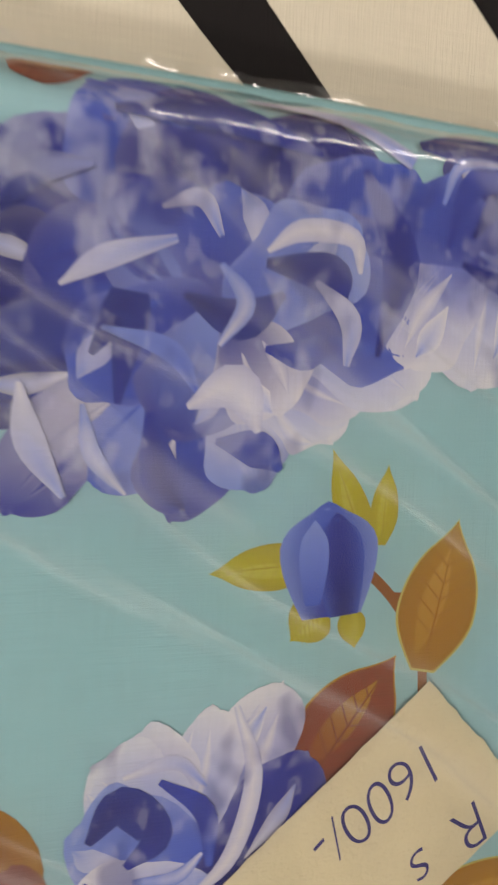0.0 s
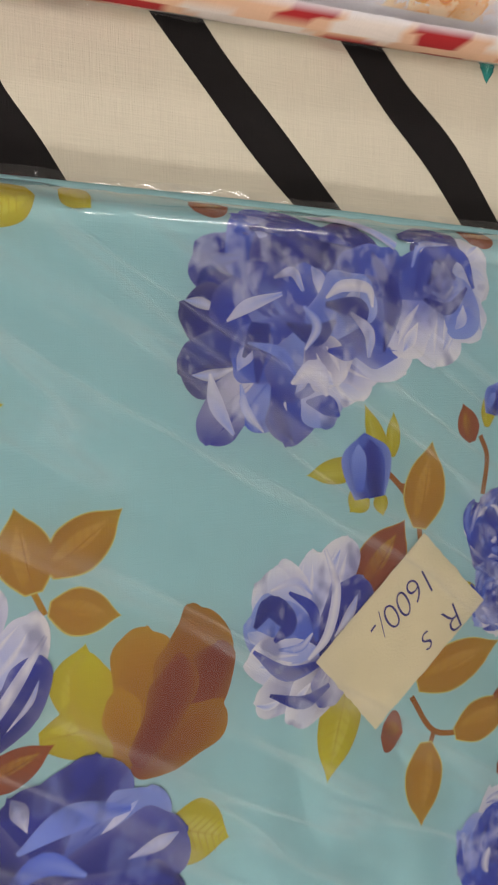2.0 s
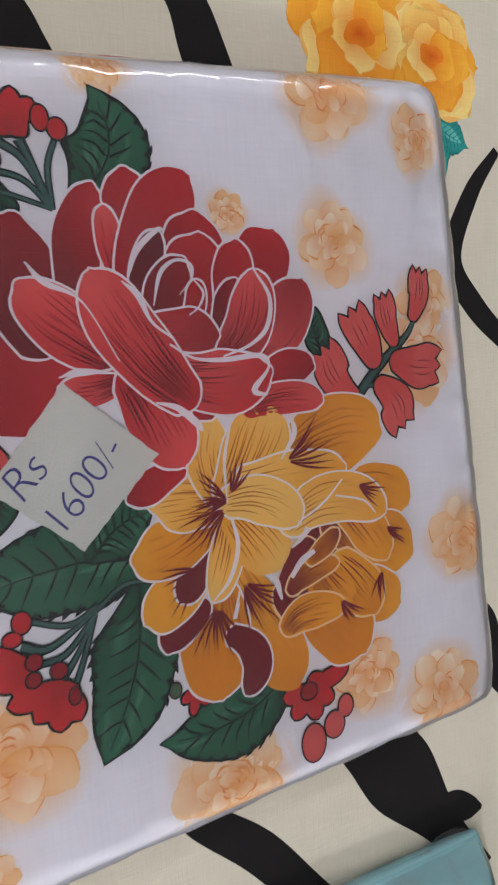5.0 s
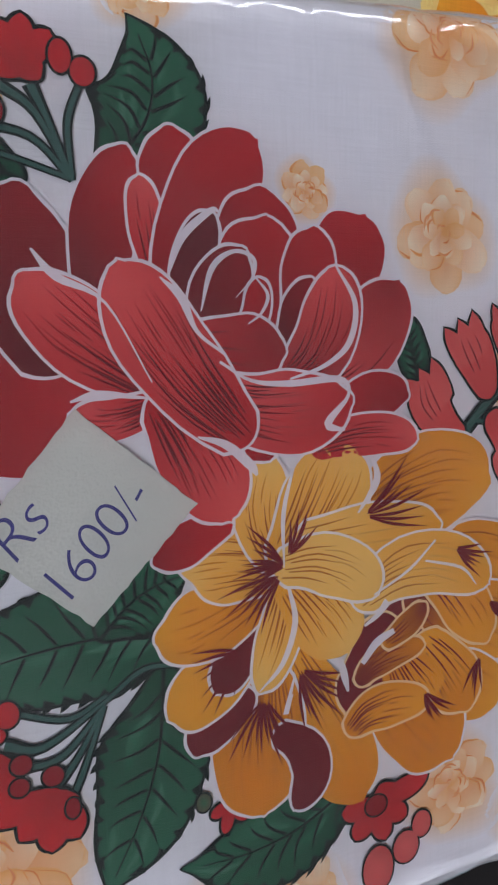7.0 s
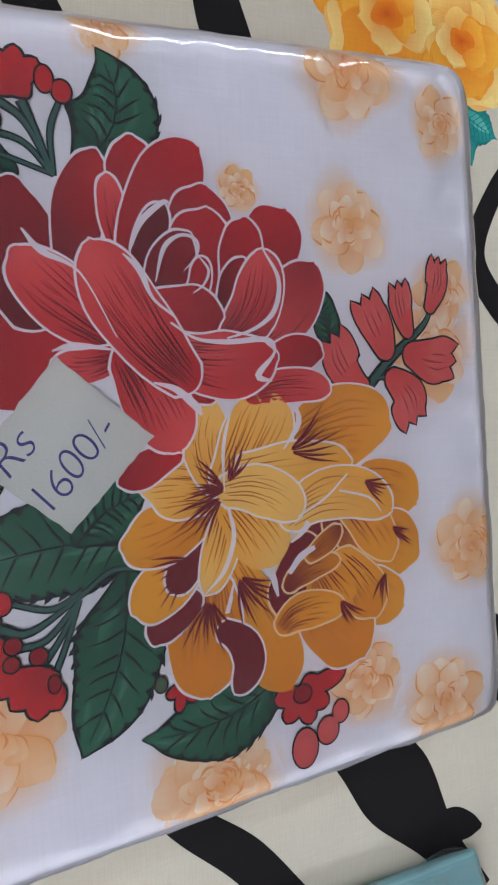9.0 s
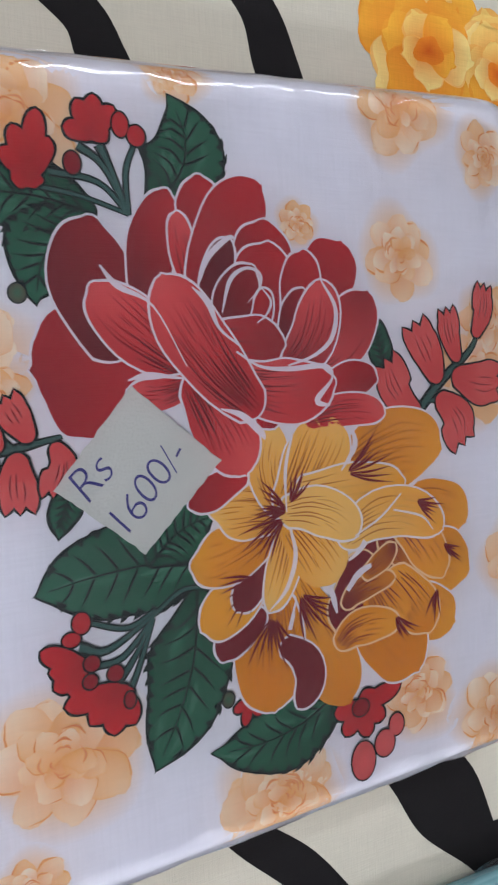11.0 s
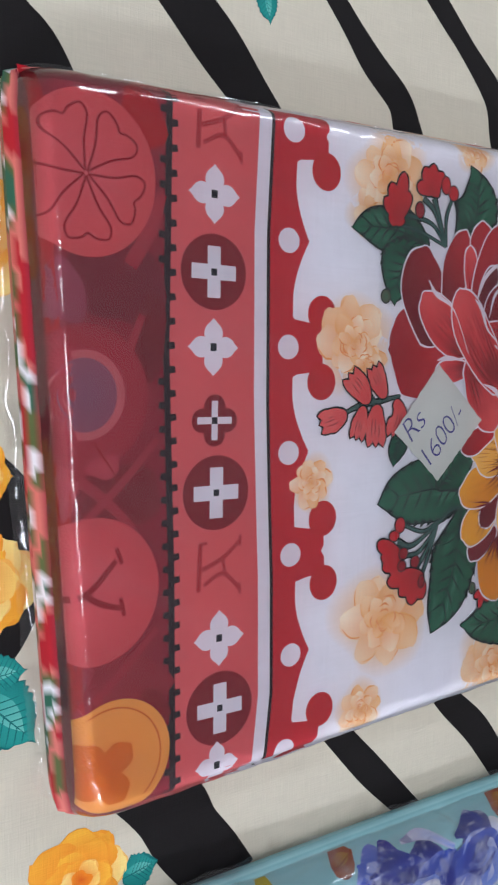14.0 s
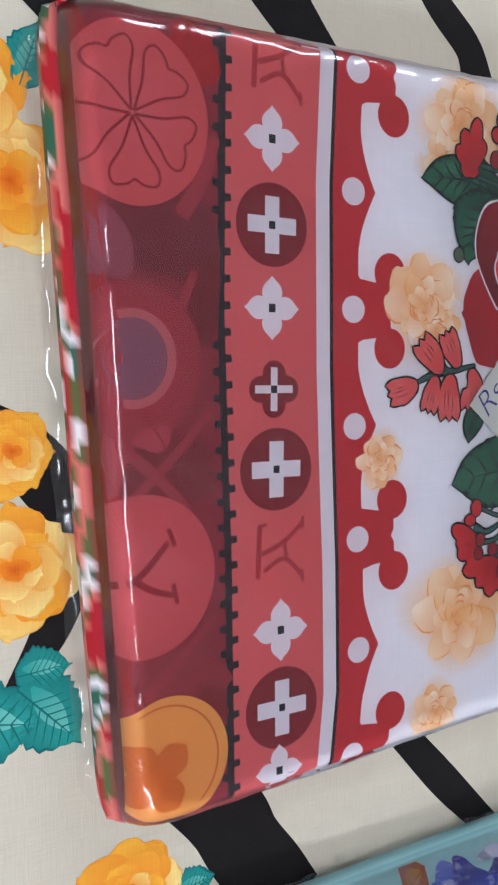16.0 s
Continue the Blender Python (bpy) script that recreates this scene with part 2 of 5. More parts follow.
    def lobe(self, shape, c0, c1, c_edge=None, rim=None, grow=0.9, root=0.5, belly=0.58, blunt=0.4, ruffle=0.03, n=15, m=9, seed=0, notch=0.0):
        """A petal along a curved middle line. shape: root, a point half way and tip, as x, y each, and the width."""
        bx, by, mx, my, tx, ty, w = shape
        qx, qy = 2 * mx - (bx + tx) / 2, 2 * my - (by + ty) / 2
        ph = random.Random(seed * 5 + int(abs(bx * 11 + ty * 7))).uniform(0, 6.28)

        def place(s, v, g=0.0):
            x = (1 - s) ** 2 * bx + 2 * s * (1 - s) * qx + s * s * tx
            y = (1 - s) ** 2 * by + 2 * s * (1 - s) * qy + s * s * ty
            dx, dy = 2 * (1 - s) * (qx - bx) + 2 * s * (tx - qx), 2 * (1 - s) * (qy - by) + 2 * s * (ty - qy)
            ln = math.hypot(dx, dy) + 1e-6
            dx, dy = dx / ln, dy / ln
            h = root + (1 - root) * math.sin(math.pi / 2 * s / belly) if s < belly else max(0.0, 1 - ((s - belly) / (1 - belly)) ** 2) ** blunt
            hw = (w / 2 * (1 + ruffle * math.sin(s * 11 + v * 4 + ph)) * h + g * min(1.0, h * 2)) * v
            along = g * (2 * s - 1) - (1 - v * v) * w * root * 0.3 * (1 - s) ** 3 - s * abs(v) ** 3 * w * 0.06 - notch * w * s * s * (1 - abs(v)) ** 2 + ruffle * w * 0.5 * s * math.sin(v * 7 + ph)
            return x + dx * along - dy * hw, y + dy * along + dx * hw

        def sheet(g, shade):
            rows, cols = [], []
            for i in range(n):
                s = 1 - (1 - i / (n - 1)) ** 1.7
                vs = [-1 + 2 * j / (m - 1) for j in range(m)]
                rows.append([place(s, v, g) for v in vs])
                cols.append([shade(s, v) for v in vs])
            self.grid(rows, cols)

        if rim:
            sheet(grow, lambda s, v: rim)
        lean = math.sin(ph) * 0.22
        sheet(0.0, lambda s, v: mix(mix(c0, c1, min(1.0, max(0.0, s + lean * v))), c_edge or c0, abs(v) ** 3 * 0.55))
        return place

    def brush(self, place, col, count, rng, start=(0.05, 0.2), reach=(0.4, 0.8), width=0.8, spread=0.8):
        """Fine strokes that follow a lobe from its root."""
        lay = self.layer
        for k in range(count):
            v = ((k + 0.5) / count * 2 - 1) * spread + rng.uniform(-0.06, 0.06)
            s0, s1 = rng.uniform(*start), rng.uniform(*reach)
            self.layer = lay
            self.ribbon([(*place(s0 + (s1 - s0) * f, v * (0.8 + 0.2 * f)), ww) for f, ww in ((0, width * 0.7), (0.45, width), (1, 0.06))], col, steps=3, across=2)
        self.layer = lay + 1

    def done(self, name, parent, label="", material=None):
        me = bpy.data.meshes.new(name)
        me.from_pydata(self.verts, [], self.faces)
        at = me.color_attributes.new("tint", "FLOAT_COLOR", "POINT")
        at.data.foreach_set("color", np.array(self.cols, np.float32).ravel())
        me.materials.append(material or COTTON)
        ob = new(name, me)
        ob.parent = parent
        if label:
            tagged(ob, label)
        return ob


# ---- the room ----
def room():
    X0, X1, Y0, Y1, Z0, Z1, T = -2.2, 2.6, -2.4, 2.2, -0.75, 2.05, 0.12
    tagged(mesh_object("floor", box(bmesh.new(), X0 - T, Y0 - T, Z0 - T, X1 + T, Y1 + T, Z0), TILE), "grey-beige tiled shop floor", "floor", kind="structure")
    tagged(mesh_object("ceiling", box(bmesh.new(), X0 - T, Y0 - T, Z1, X1 + T, Y1 + T, Z1 + T), WHITE_PAINT), "plain white painted ceiling", "ceiling", kind="structure")
    for n, b in (("wall_north", (X0 - T, Y1, Z0, X1 + T, Y1 + T, Z1)), ("wall_south", (X0 - T, Y0 - T, Z0, X1 + T, Y0, Z1)),
                 ("wall_west", (X0 - T, Y0, Z0, X0, Y1, Z1)), ("wall_east", (X1, Y0, Z0, X1 + T, Y1, Z1))):
        tagged(mesh_object(n, box(bmesh.new(), *b), PLASTER), "plain off-white plastered wall", "wall", kind="structure")
    first = None
    for i, (x, y, turn) in enumerate(((-1.05, -0.3, 90), (1.25, 1.75, 0), (-1.25, -2.05, 0))):
        m = pose(x, y, Z1, 0, 0, turn)
        if first is None:
            first = tagged(new("ceiling_light"), "white fluorescent panel lamp on the ceiling", "lamp", "ceiling lamps")
            part("housing", box(bmesh.new(), -0.62, -0.15, -0.035, 0.62, 0.15, -0.001, 0.006), STEEL, first)
            part("diffuser", box(bmesh.new(), -0.60, -0.135, -0.075, 0.60, 0.135, -0.037, 0.012), GLOW, first, "glowing white diffuser")
            first.matrix_basis = m
        else:
            copy_thing(first, m)
        la = bpy.data.lights.new("tube_light", "AREA")
        la.shape, la.size, la.size_y = "RECTANGLE", 1.18, 0.26
        la.energy, la.color = LAMP_POWER[i], (1.0, 0.98, 0.95)
        lo = new("tube_light", la)
        lo.matrix_basis = m @ pose(0, 0, -0.085)


LAMP_POWER = (19.5, 19.0, 40.0)
room()


def table():
    t = tagged(new("table"), "plain wooden display table under the bedsheet", "table")
    part("tabletop", box(bmesh.new(), -0.92, -1.32, -0.045, 1.22, 1.02, -0.012, 0.006), WOOD, t)
    for x in (-0.85, 1.15):
        for y in (-1.25, 0.95):
            part("leg", box(bmesh.new(), x - 0.03, y - 0.03, -0.75, x + 0.03, y + 0.03, -0.045, 0.004), WOOD, t)
    t.location = (0, 0, 0)


table()


# ---- the spread bedsheet ----
CREAM, BLACK = lin(200, 194, 176), lin(20, 17, 18)


def spread_z(x, y):
    n = noise.noise(Vector((x * 4.0, y * 4.0, 3.1))) * 0.0012 + noise.noise(Vector((x * 11.0, y * 9.0, 7.7))) * 0.0004
    return n


def spread_sheet():
    bm = bmesh.new()
    tint = bm.verts.layers.float_color.new("tint")
    nx, ny = 150, 165
    x0, x1, y0, y1 = -0.99, 1.29, -1.39, 1.09
    rows = []
    for j in range(ny + 1):
        row = []
        for i in range(nx + 1):
            x, y = x0 + (x1 - x0) * i / nx, y0 + (y1 - y0) * j / ny
            # past the table's edge the cloth hangs down
            ox = max(-0.925 - x, x - 1.225, 0.0)
            oy = max(-1.325 - y, y - 1.025, 0.0)
            o = max(ox, oy)
            px, py = min(max(x, -0.935), 1.235), min(max(y, -1.335), 1.035)
            wave = 0.006 * math.sin(24 * (x + y)) * min(1, o * 20)
            v = bm.verts.new((px + (wave if ox else 0), py + (wave if oy else 0), spread_z(x, y) - o * 1.6))
            v[tint] = (*CREAM, 1)
            row.append(v)
        rows.append(row)
    for j in range(ny):
        for i in range(nx):
            f = bm.faces.new((rows[j][i], rows[j][i + 1], rows[j + 1][i + 1], rows[j + 1][i]))
            f.smooth = True
    ob = mesh_object("bedsheet", bm, SPREAD)
    so = ob.modifiers.new("thickness", "SOLIDIFY")
    so.thickness, so.offset = 0.0006, -1
    return tagged(ob, "cream cotton bedsheet with black zebra stripes and orange flowers", "bedsheet")


SHEET = spread_sheet()


def stripe(points):
    d = Dye(spread_z)
    d.ribbon([(x, y, w) for x, y, w in points], BLACK, steps=7, across=5)
    d.done("stripe_print", SHEET, "black stripe printed on cream cotton", SPREAD)


for pts in (
    [(-250, 345, 20), (-190, 240, 34), (-142, 178, 36), (-122, 158, 36), (-95, 120, 20)],
    [(-14, 304, 13.4), (58, 231, 14.1), (85, 203, 19.0), (108, 184, 20.7), (116, 167, 23.9), (125, 151, 21.5)],
    [(71, 311, 15.9), (140, 251, 16.7), (167, 228, 15.7), (195, 202, 20.9), (205, 175, 26.1), (215, 148, 23.5)],
    [(187, 345, 29.1), (241, 276, 30.6), (262, 249, 27.8), (284, 229, 28.5), (305, 208, 25.7)],
    [(-85, 252, 28.4), (-39, 205, 29.9), (-21, 187, 31.2), (1, 164, 26.5), (23, 141, 23.8)],
    [(-91, -191, 31.9), (-70, -210, 33.6), (-48, -230, 42.7), (-37, -250, 42.5), (-22, -270, 41.8), (-7, -290, 37.6)],
    [(35, -173, 19.1), (54, -195, 20.1), (72, -217, 19.0), (101, -249, 21.0), (132, -281, 18.0), (164, -314, 16.2)],
    [(129, -167, 17.7), (150, -191, 18.6), (172, -216, 20.5), (201, -243, 23.4), (231, -281, 22.2), (261, -318, 20.0)],
    [(258, -173, 40.6), (280, -204, 42.7), (303, -235, 49.9), (333, -278, 26.2), (363, -322, 23.6)],
    [(322, -262, 6), (340, -268, 22), (356, -274, 16), (366, -277, 3)],
    [(402, 140, 6), (379, 113, 12), (362, 75, 15), (379, 46, 16), (410, 18, 12)],
    [(366, -135, 6), (376, -155, 20), (382, -185, 20), (400, -215, 8)],
    [(-185, -10, 12), (-150, -34, 26), (-131, -56, 28), (-110, -80, 20)],
    [(-100, -66, 18), (-126, -94, 22), (-138, -120, 17), (-158, -150, 8)],
    [(110, -620, 24), (140, -655, 30), (185, -700, 30), (230, -760, 18)],
):
    stripe(pts)

rng = random.Random(5)
for row, (ya, n) in enumerate(((0.72, 17), (0.36, 17), (-0.02, 17), (-0.42, 17), (-0.82, 17))):
    for k in range(n):
        x = -0.86 + k * 0.118 + rng.uniform(-0.012, 0.012)
        # the stretch of cloth round the packs is printed above
        if -0.56 < ya < 0.5 and -0.34 < x < 0.46 or x > 1.0:
            continue
        w = rng.uniform(18, 36)
        x, y = x * 1000, (ya + rng.uniform(-0.02, 0.02)) * 1000
        stripe([(x, y + 130, w * 0.3), (x + 40 + rng.uniform(-8, 8), y + 60, w), (x + 85, y, w * 1.1), (x + 130 + rng.uniform(-8, 8), y - 65, w), (x + 175, y - 140, w * 0.3)])

ORANGE, AMBER, PALE = lin(226, 130, 22), lin(238, 176, 52), lin(240, 214, 130)
TEAL, TEAL_DARK, TEAL_LIGHT = lin(50, 150, 142), lin(24, 104, 104), lin(116, 190, 180)


def spread_flower(x, y, r, seed):
    rng = random.Random(seed)
    d = Dye(spread_z, 1)
    for ring, (n, ra, k) in enumerate(((7, 1.0, 0.0), (6, 0.72, 0.5), (5, 0.45, 1.0))):
        for i in range(n):
            a = 2 * math.pi * (i + rng.uniform(-0.2, 0.2)) / n + ring
            rr = r * ra * rng.uniform(0.85, 1.1)
            tx, ty = x + rr * math.cos(a), y + rr * math.sin(a)
            c1 = rng.choice((AMBER, PALE, mix(AMBER, PALE, 0.6), mix(AMBER, ORANGE, 0.3)))
            d.petal(x, y, tx, ty, rr * 0.98, mix(ORANGE, c1, 0.4), mix(ORANGE, c1, 0.55), grow=0.5, root=0.4, ruffle=0.06, seed=seed + i)
            d.petal(x, y, tx, ty, rr * 0.95, mix(ORANGE, lin(205, 96, 14), rng.random() * 0.6), c1, root=0.4, ruffle=0.06, seed=seed + i)
    d.blob(x, y, r * 0.2, r * 0.18, lin(206, 92, 12), ORANGE, rough=0.3, seed=seed)
    d.done("flower_print", SHEET, "orange and yellow flower printed on cream cotton", SPREAD)


def leafy(surface, parent, items, dark, mid, light, name, label, vein, layer=0, outline=None, serrate=0.0, material=None):
    """Printed leaves: an outline, a two-tone blade, a midrib and side veins."""
    for i, (bx, by, tx, ty, w) in enumerate(items):
        rng = random.Random(i + int(abs(bx)))
        d = Dye(surface, layer)
        kw = dict(root=0.3, belly=0.40, blunt=0.72, ruffle=serrate * 0.6, teeth=serrate * 4, seed=3)
        if outline:
            d.petal(bx, by, tx, ty, w, outline, outline, grow=0.7, n=29, m=9, **kw)
        d.petal(bx, by, tx, ty, w, mix(dark, mid, 0.5), mid, c_edge=mix(dark, mid, rng.random() * 0.5), n=29, m=9, **kw)
        ln = math.hypot(tx - bx, ty - by)
        ux, uy = (tx - bx) / ln, (ty - by) / ln
        # a lighter half blade beside the midrib
        d.petal(bx + ux * ln * 0.1 - uy * w * 0.14, by + uy * ln * 0.1 + ux * w * 0.14, tx - ux * ln * 0.15, ty - uy * ln * 0.15, w * 0.32, mid, light, root=0.15, belly=0.45, blunt=0.9)
        lay = d.layer
        d.ribbon([(bx, by, w * 0.03), (bx + ux * ln * 0.5, by + uy * ln * 0.5, w * 0.025), (tx - ux * ln * 0.06, ty - uy * ln * 0.06, 0.1)], vein, steps=4)
        for k in range(1, 7):
            s = 0.12 + k * 0.115
            for sg in (-1, 1):
                q = (w * 0.40) * math.sin(math.pi * min(1, s + 0.12)) ** 0.7
                px, py = bx + ux * ln * s, by + uy * ln * s
                d.layer = lay
                d.ribbon([(px, py, w * 0.02), (px + ux * q * 0.4 - uy * q * 0.55 * sg, py + uy * q * 0.4 + ux * q * 0.55 * sg, w * 0.018),
                          (px + ux * q * 0.65 - uy * q * 0.95 * sg, py + uy * q * 0.65 + ux * q * 0.95 * sg, 0.08)], vein, steps=3, across=2)
        d.done(name, parent, label, material)


for i, (x, y, r) in enumerate(((301, 196, 46), (352, 190, 40), (-150, 78, 30), (-168, 118, 26), (-152, -36, 20), (-152, -88, 30), (-100, -254, 28), (-190, -60, 30),
                               (480, 60, 45), (470, -330, 45), (-300, -420, 45), (520, 420, 45), (-360, 330, 45), (-420, -60, 40), (620, -160, 45), (180, -820, 45), (-220, 560, 45), (300, 620, 45))):
    spread_flower(x, y, r, i + 3)
leafy(spread_z, SHEET, [(336, 244, 279, 231, 40), (335, 262, 326, 296, 30), (7, 226, 11.5, 207, 13), (343, 165, 360, 124, 26), (351, 152, 378, 140, 22), (-152, -142, -124, -172, 34), (-152, -136, -128, -134, 22),
                        (-145, 118, -136, 145, 20), (-76, -262, -56, -258, 20), (232, -178, 231, -199, 10), (-190, -150, -140, -160, 40), (430, 70, 410, 20, 34), (440, -300, 410, -270, 34), (-330, -380, -350, -330, 34)],
      TEAL_DARK, TEAL, TEAL_LIGHT, "leaf_print", "teal leaf printed on cream cotton", TEAL_DARK, 1, TEAL_DARK, 0.05, SPREAD)


# ---- packs ----
class Pack:
    """A folded bedsheet in a clear bag. corners in mm: top-left, top-right, bottom-right, bottom-left."""

    def __init__(self, name, label, corners, height, lip, shoulder, seed, base, film, group):
        self.c = [np.array(p) / 1000 for p in corners]
        self.h, self.lip, self.shoulder, self.seed, self.base = height, lip, shoulder, seed, base
        self.root = tagged(new(name), label, "packed bedsheet", group)
        self.mid = sum(self.c) / 4
        self.lines = []
        for a, b in zip(self.c, self.c[1:] + self.c[:1]):
            d = (b - a) / np.hypot(*(b - a))
            n = np.array([d[1], -d[0]])
            self.lines.append((a, n))
        self.film_mat = film

    def inside(self, x, y):
        """Distance to the nearest edge, softened at the corners; below 0 outside."""
        ds = [(x - a[0]) * n[0] + (y - a[1]) * n[1] for a, n in self.lines]
        k = 0.006
        m = min(ds)
        return m - k * math.log(sum(math.exp(-(d - m) / k) for d in ds))

    def z(self, x, y):
        d = max(0.0, self.inside(x, y) + 0.002)
        t = min(1.0, d / self.shoulder)
        up = 1 - (1 - t) ** 2.4
        s = self.seed
        sag = noise.noise(Vector((x * 7 + s, y * 7, s))) * 0.0009 + noise.noise(Vector((x * 15 + s, y * 12, s))) * 0.0002
        return self.lip + (self.h - self.lip) * up + sag * t

    def clip(self, x, y):
        """Keeps a printed point, in mm, on the top of the pack."""
        for a, n in self.lines:
            q = (x / 1000 - a[0]) * n[0] + (y / 1000 - a[1]) * n[1]
            if q < 0.0015:
                x, y = x + n[0] * (1.5 - q * 1000), y + n[1] * (1.5 - q * 1000)
        return x, y

    def at(self, u, v):
        a, b, c, d = self.c
        p = (a * (1 - u) + b * u) * (1 - v) + (d * (1 - u) + c * u) * v
        # rounded corners
        k = max(0.0, abs(2 * u - 1) - 0.90) / 0.10 * max(0.0, abs(2 * v - 1) - 0.88) / 0.12
        return p + (self.mid - p) * 0.012 * k * k

    def knots(self, n):
        e = [0, 0.004, 0.01, 0.018, 0.028, 0.04]
        return e + [0.04 + 0.92 * (i + 1) / n for i in range(n)][:-1] + [1 - q for q in reversed(e)]

    def body(self, side_tint):
        us, vs = self.knots(90), self.knots(72)
        bm = bmesh.new()
        tint = bm.verts.layers.float_color.new("tint")
        rows = []
        for v in vs:
            row = []
            for u in us:
                p = self.at(u, v)
                q = bm.verts.new((p[0], p[1], self.z(*p)))
                q[tint] = (*self.base(*p), 1)
                row.append(q)
            rows.append(row)
        for j in range(len(vs) - 1):
            for i in range(len(us) - 1):
                bm.faces.new((rows[j][i], rows[j + 1][i], rows[j + 1][i + 1], rows[j][i + 1]))
        n, m = len(us), len(vs)
        ring = [rows[0][i] for i in range(n)] + [rows[j][n - 1] for j in range(1, m)] + [rows[m - 1][i] for i in range(n - 2, -1, -1)] + [rows[j][0] for j in range(m - 2, 0, -1)]
        prev = ring
        levels = 7
        for k in range(1, levels + 1):
            f = k / levels
            cur = []
            for i, q in enumerate(ring):
                o = Vector((q.co.x - self.mid[0], q.co.y - self.mid[1], 0)).normalized()
                out = 0.0045 * math.sin(math.pi * f) + (0.0012 if k % 2 else -0.0004)
                w = bm.verts.new((q.co.x + o.x * out, q.co.y + o.y * out, q.co.z * (1 - f) + 0.0012 * f))
                w[tint] = (*side_tint(q.co.x, q.co.y, k), 1)
                cur.append(w)
            for i in range(len(ring)):
                j = (i + 1) % len(ring)
                bm.faces.new((prev[i], prev[j], cur[j], cur[i]))
            prev = cur
        bm.faces.new(list(reversed(prev)))
        for f in bm.faces:
            f.smooth = True
        bmesh.ops.recalc_face_normals(bm, faces=bm.faces)
        self.cloth = part("folded_sheet", bm, COTTON, self.root)
        return self.cloth

    def wrap(self, margins):
        """The bag: a film over the cloth that falls at the edges into a flat crinkled seam. margins in metres: top, right, bottom, left."""
        bm = bmesh.new()
        mt, mr, mb, ml = margins
        W, H = 0.46, 0.35
        us = [-ml / W, -ml / W * 0.6, -ml / W * 0.25] + self.knots(150) + [1 + mr / W * 0.25, 1 + mr / W * 0.6, 1 + mr / W]
        vs = [-mt / H, -mt / H * 0.6, -mt / H * 0.25] + self.knots(118) + [1 + mb / H * 0.25, 1 + mb / H * 0.6, 1 + mb / H]
        rows = []
        for v in vs:
            row = []
            for u in us:
                p = self.at(u, v)
                o = max(-u * W, (u - 1) * W, -v * H, (v - 1) * H, 0.0)
                x, y = p
                s = self.seed
                if o > 0:
                    z = 0.0075 + (self.lip - 0.004) * max(0, 1 - o / 0.0045) ** 1.5
                    z += 0.0024 * noise.noise(Vector((x * 60, y * 60, s)))
                else:
                    z = self.z(x, y) + 0.0032 + 0.0011 * abs(noise.noise(Vector((x * 12 + s, y * 7, s)))) + 0.0005 * noise.noise(Vector((x * 40, y * 22, s)))
                rim = max(0.0, 1 - max(0.0, self.inside(x, y)) / 0.024)
                z += rim * (0.0016 * noise.noise(Vector((x * 55, y * 55, s + 3))) + 0.0008 * noise.noise(Vector((x * 110, y * 110, s + 5))))
                row.append(bm.verts.new((x, y, z)))
            rows.append(row)
        for j in range(len(vs) - 1):
            for i in range(len(us) - 1):
                f = bm.faces.new((rows[j][i], rows[j + 1][i], rows[j + 1][i + 1], rows[j][i + 1]))
                f.smooth = True
        return part("plastic_bag", bm, self.film_mat, self.root, "clear crinkled plastic bag")

    def tag(self, corners, paper, lines, label):
        """A torn paper price slip under the film, with its handwriting. lines: (text, x, y, angle, size) in mm."""
        c = [np.array(p) for p in corners]
        rng = random.Random(len(lines) + self.seed)
        d = Dye(self.z, 205)
        rows, cols, n = [], [], 16
        for j in range(n + 1):
            row = []
            for i in range(n + 1):
                u, v = i / n, j / n
                p = (c[0] * (1 - u) + c[1] * u) * (1 - v) + (c[3] * (1 - u) + c[2] * u) * v
                if i in (0, n) or j in (0, n):
                    p = p + np.array([rng.uniform(-0.35, 0.35), rng.uniform(-0.35, 0.35)])
                row.append(tuple(p))
            rows.append(row)
            cols.append([(1, 1, 1)] * (n + 1))
        d.grid(rows, cols)
        slip = d.done("price_tag", self.root, label, paper)
        for text, x, y, ang, size, slant in lines:
            cu = bpy.data.curves.new("writing", "FONT")
            cu.body, cu.size, cu.shear, cu.space_character = text, size / 1000, slant, 0.92
            cu.offset = -0.00035
            tmp = bpy.data.objects.new("writing", cu)
            scene.collection.objects.link(tmp)
            me = bpy.data.meshes.new_from_object(tmp.evaluated_get(bpy.context.evaluated_depsgraph_get()))
            bpy.data.objects.remove(tmp)
            m = pose(x / 1000, y / 1000, 0, 0, 0, ang)
            for vert in me.vertices:
                q = m @ Vector((vert.co.x, vert.co.y + 0.0006 * math.sin(vert.co.x * 300), 0))
                vert.co = (q.x, q.y, self.z(q.x, q.y) + 0.0001 + 207 * 0.000010)
            me.materials.clear()
            me.materials.append(INK)
            w = new("writing", me)
            w.parent = slip
            tagged(w, "handwritten price in blue ballpoint")


WHITE = lin(238, 236, 244)
MAROON, DEEP_RED, RED, CORAL = lin(142, 38, 56), lin(120, 22, 34), lin(190, 34, 48), lin(216, 96, 100)


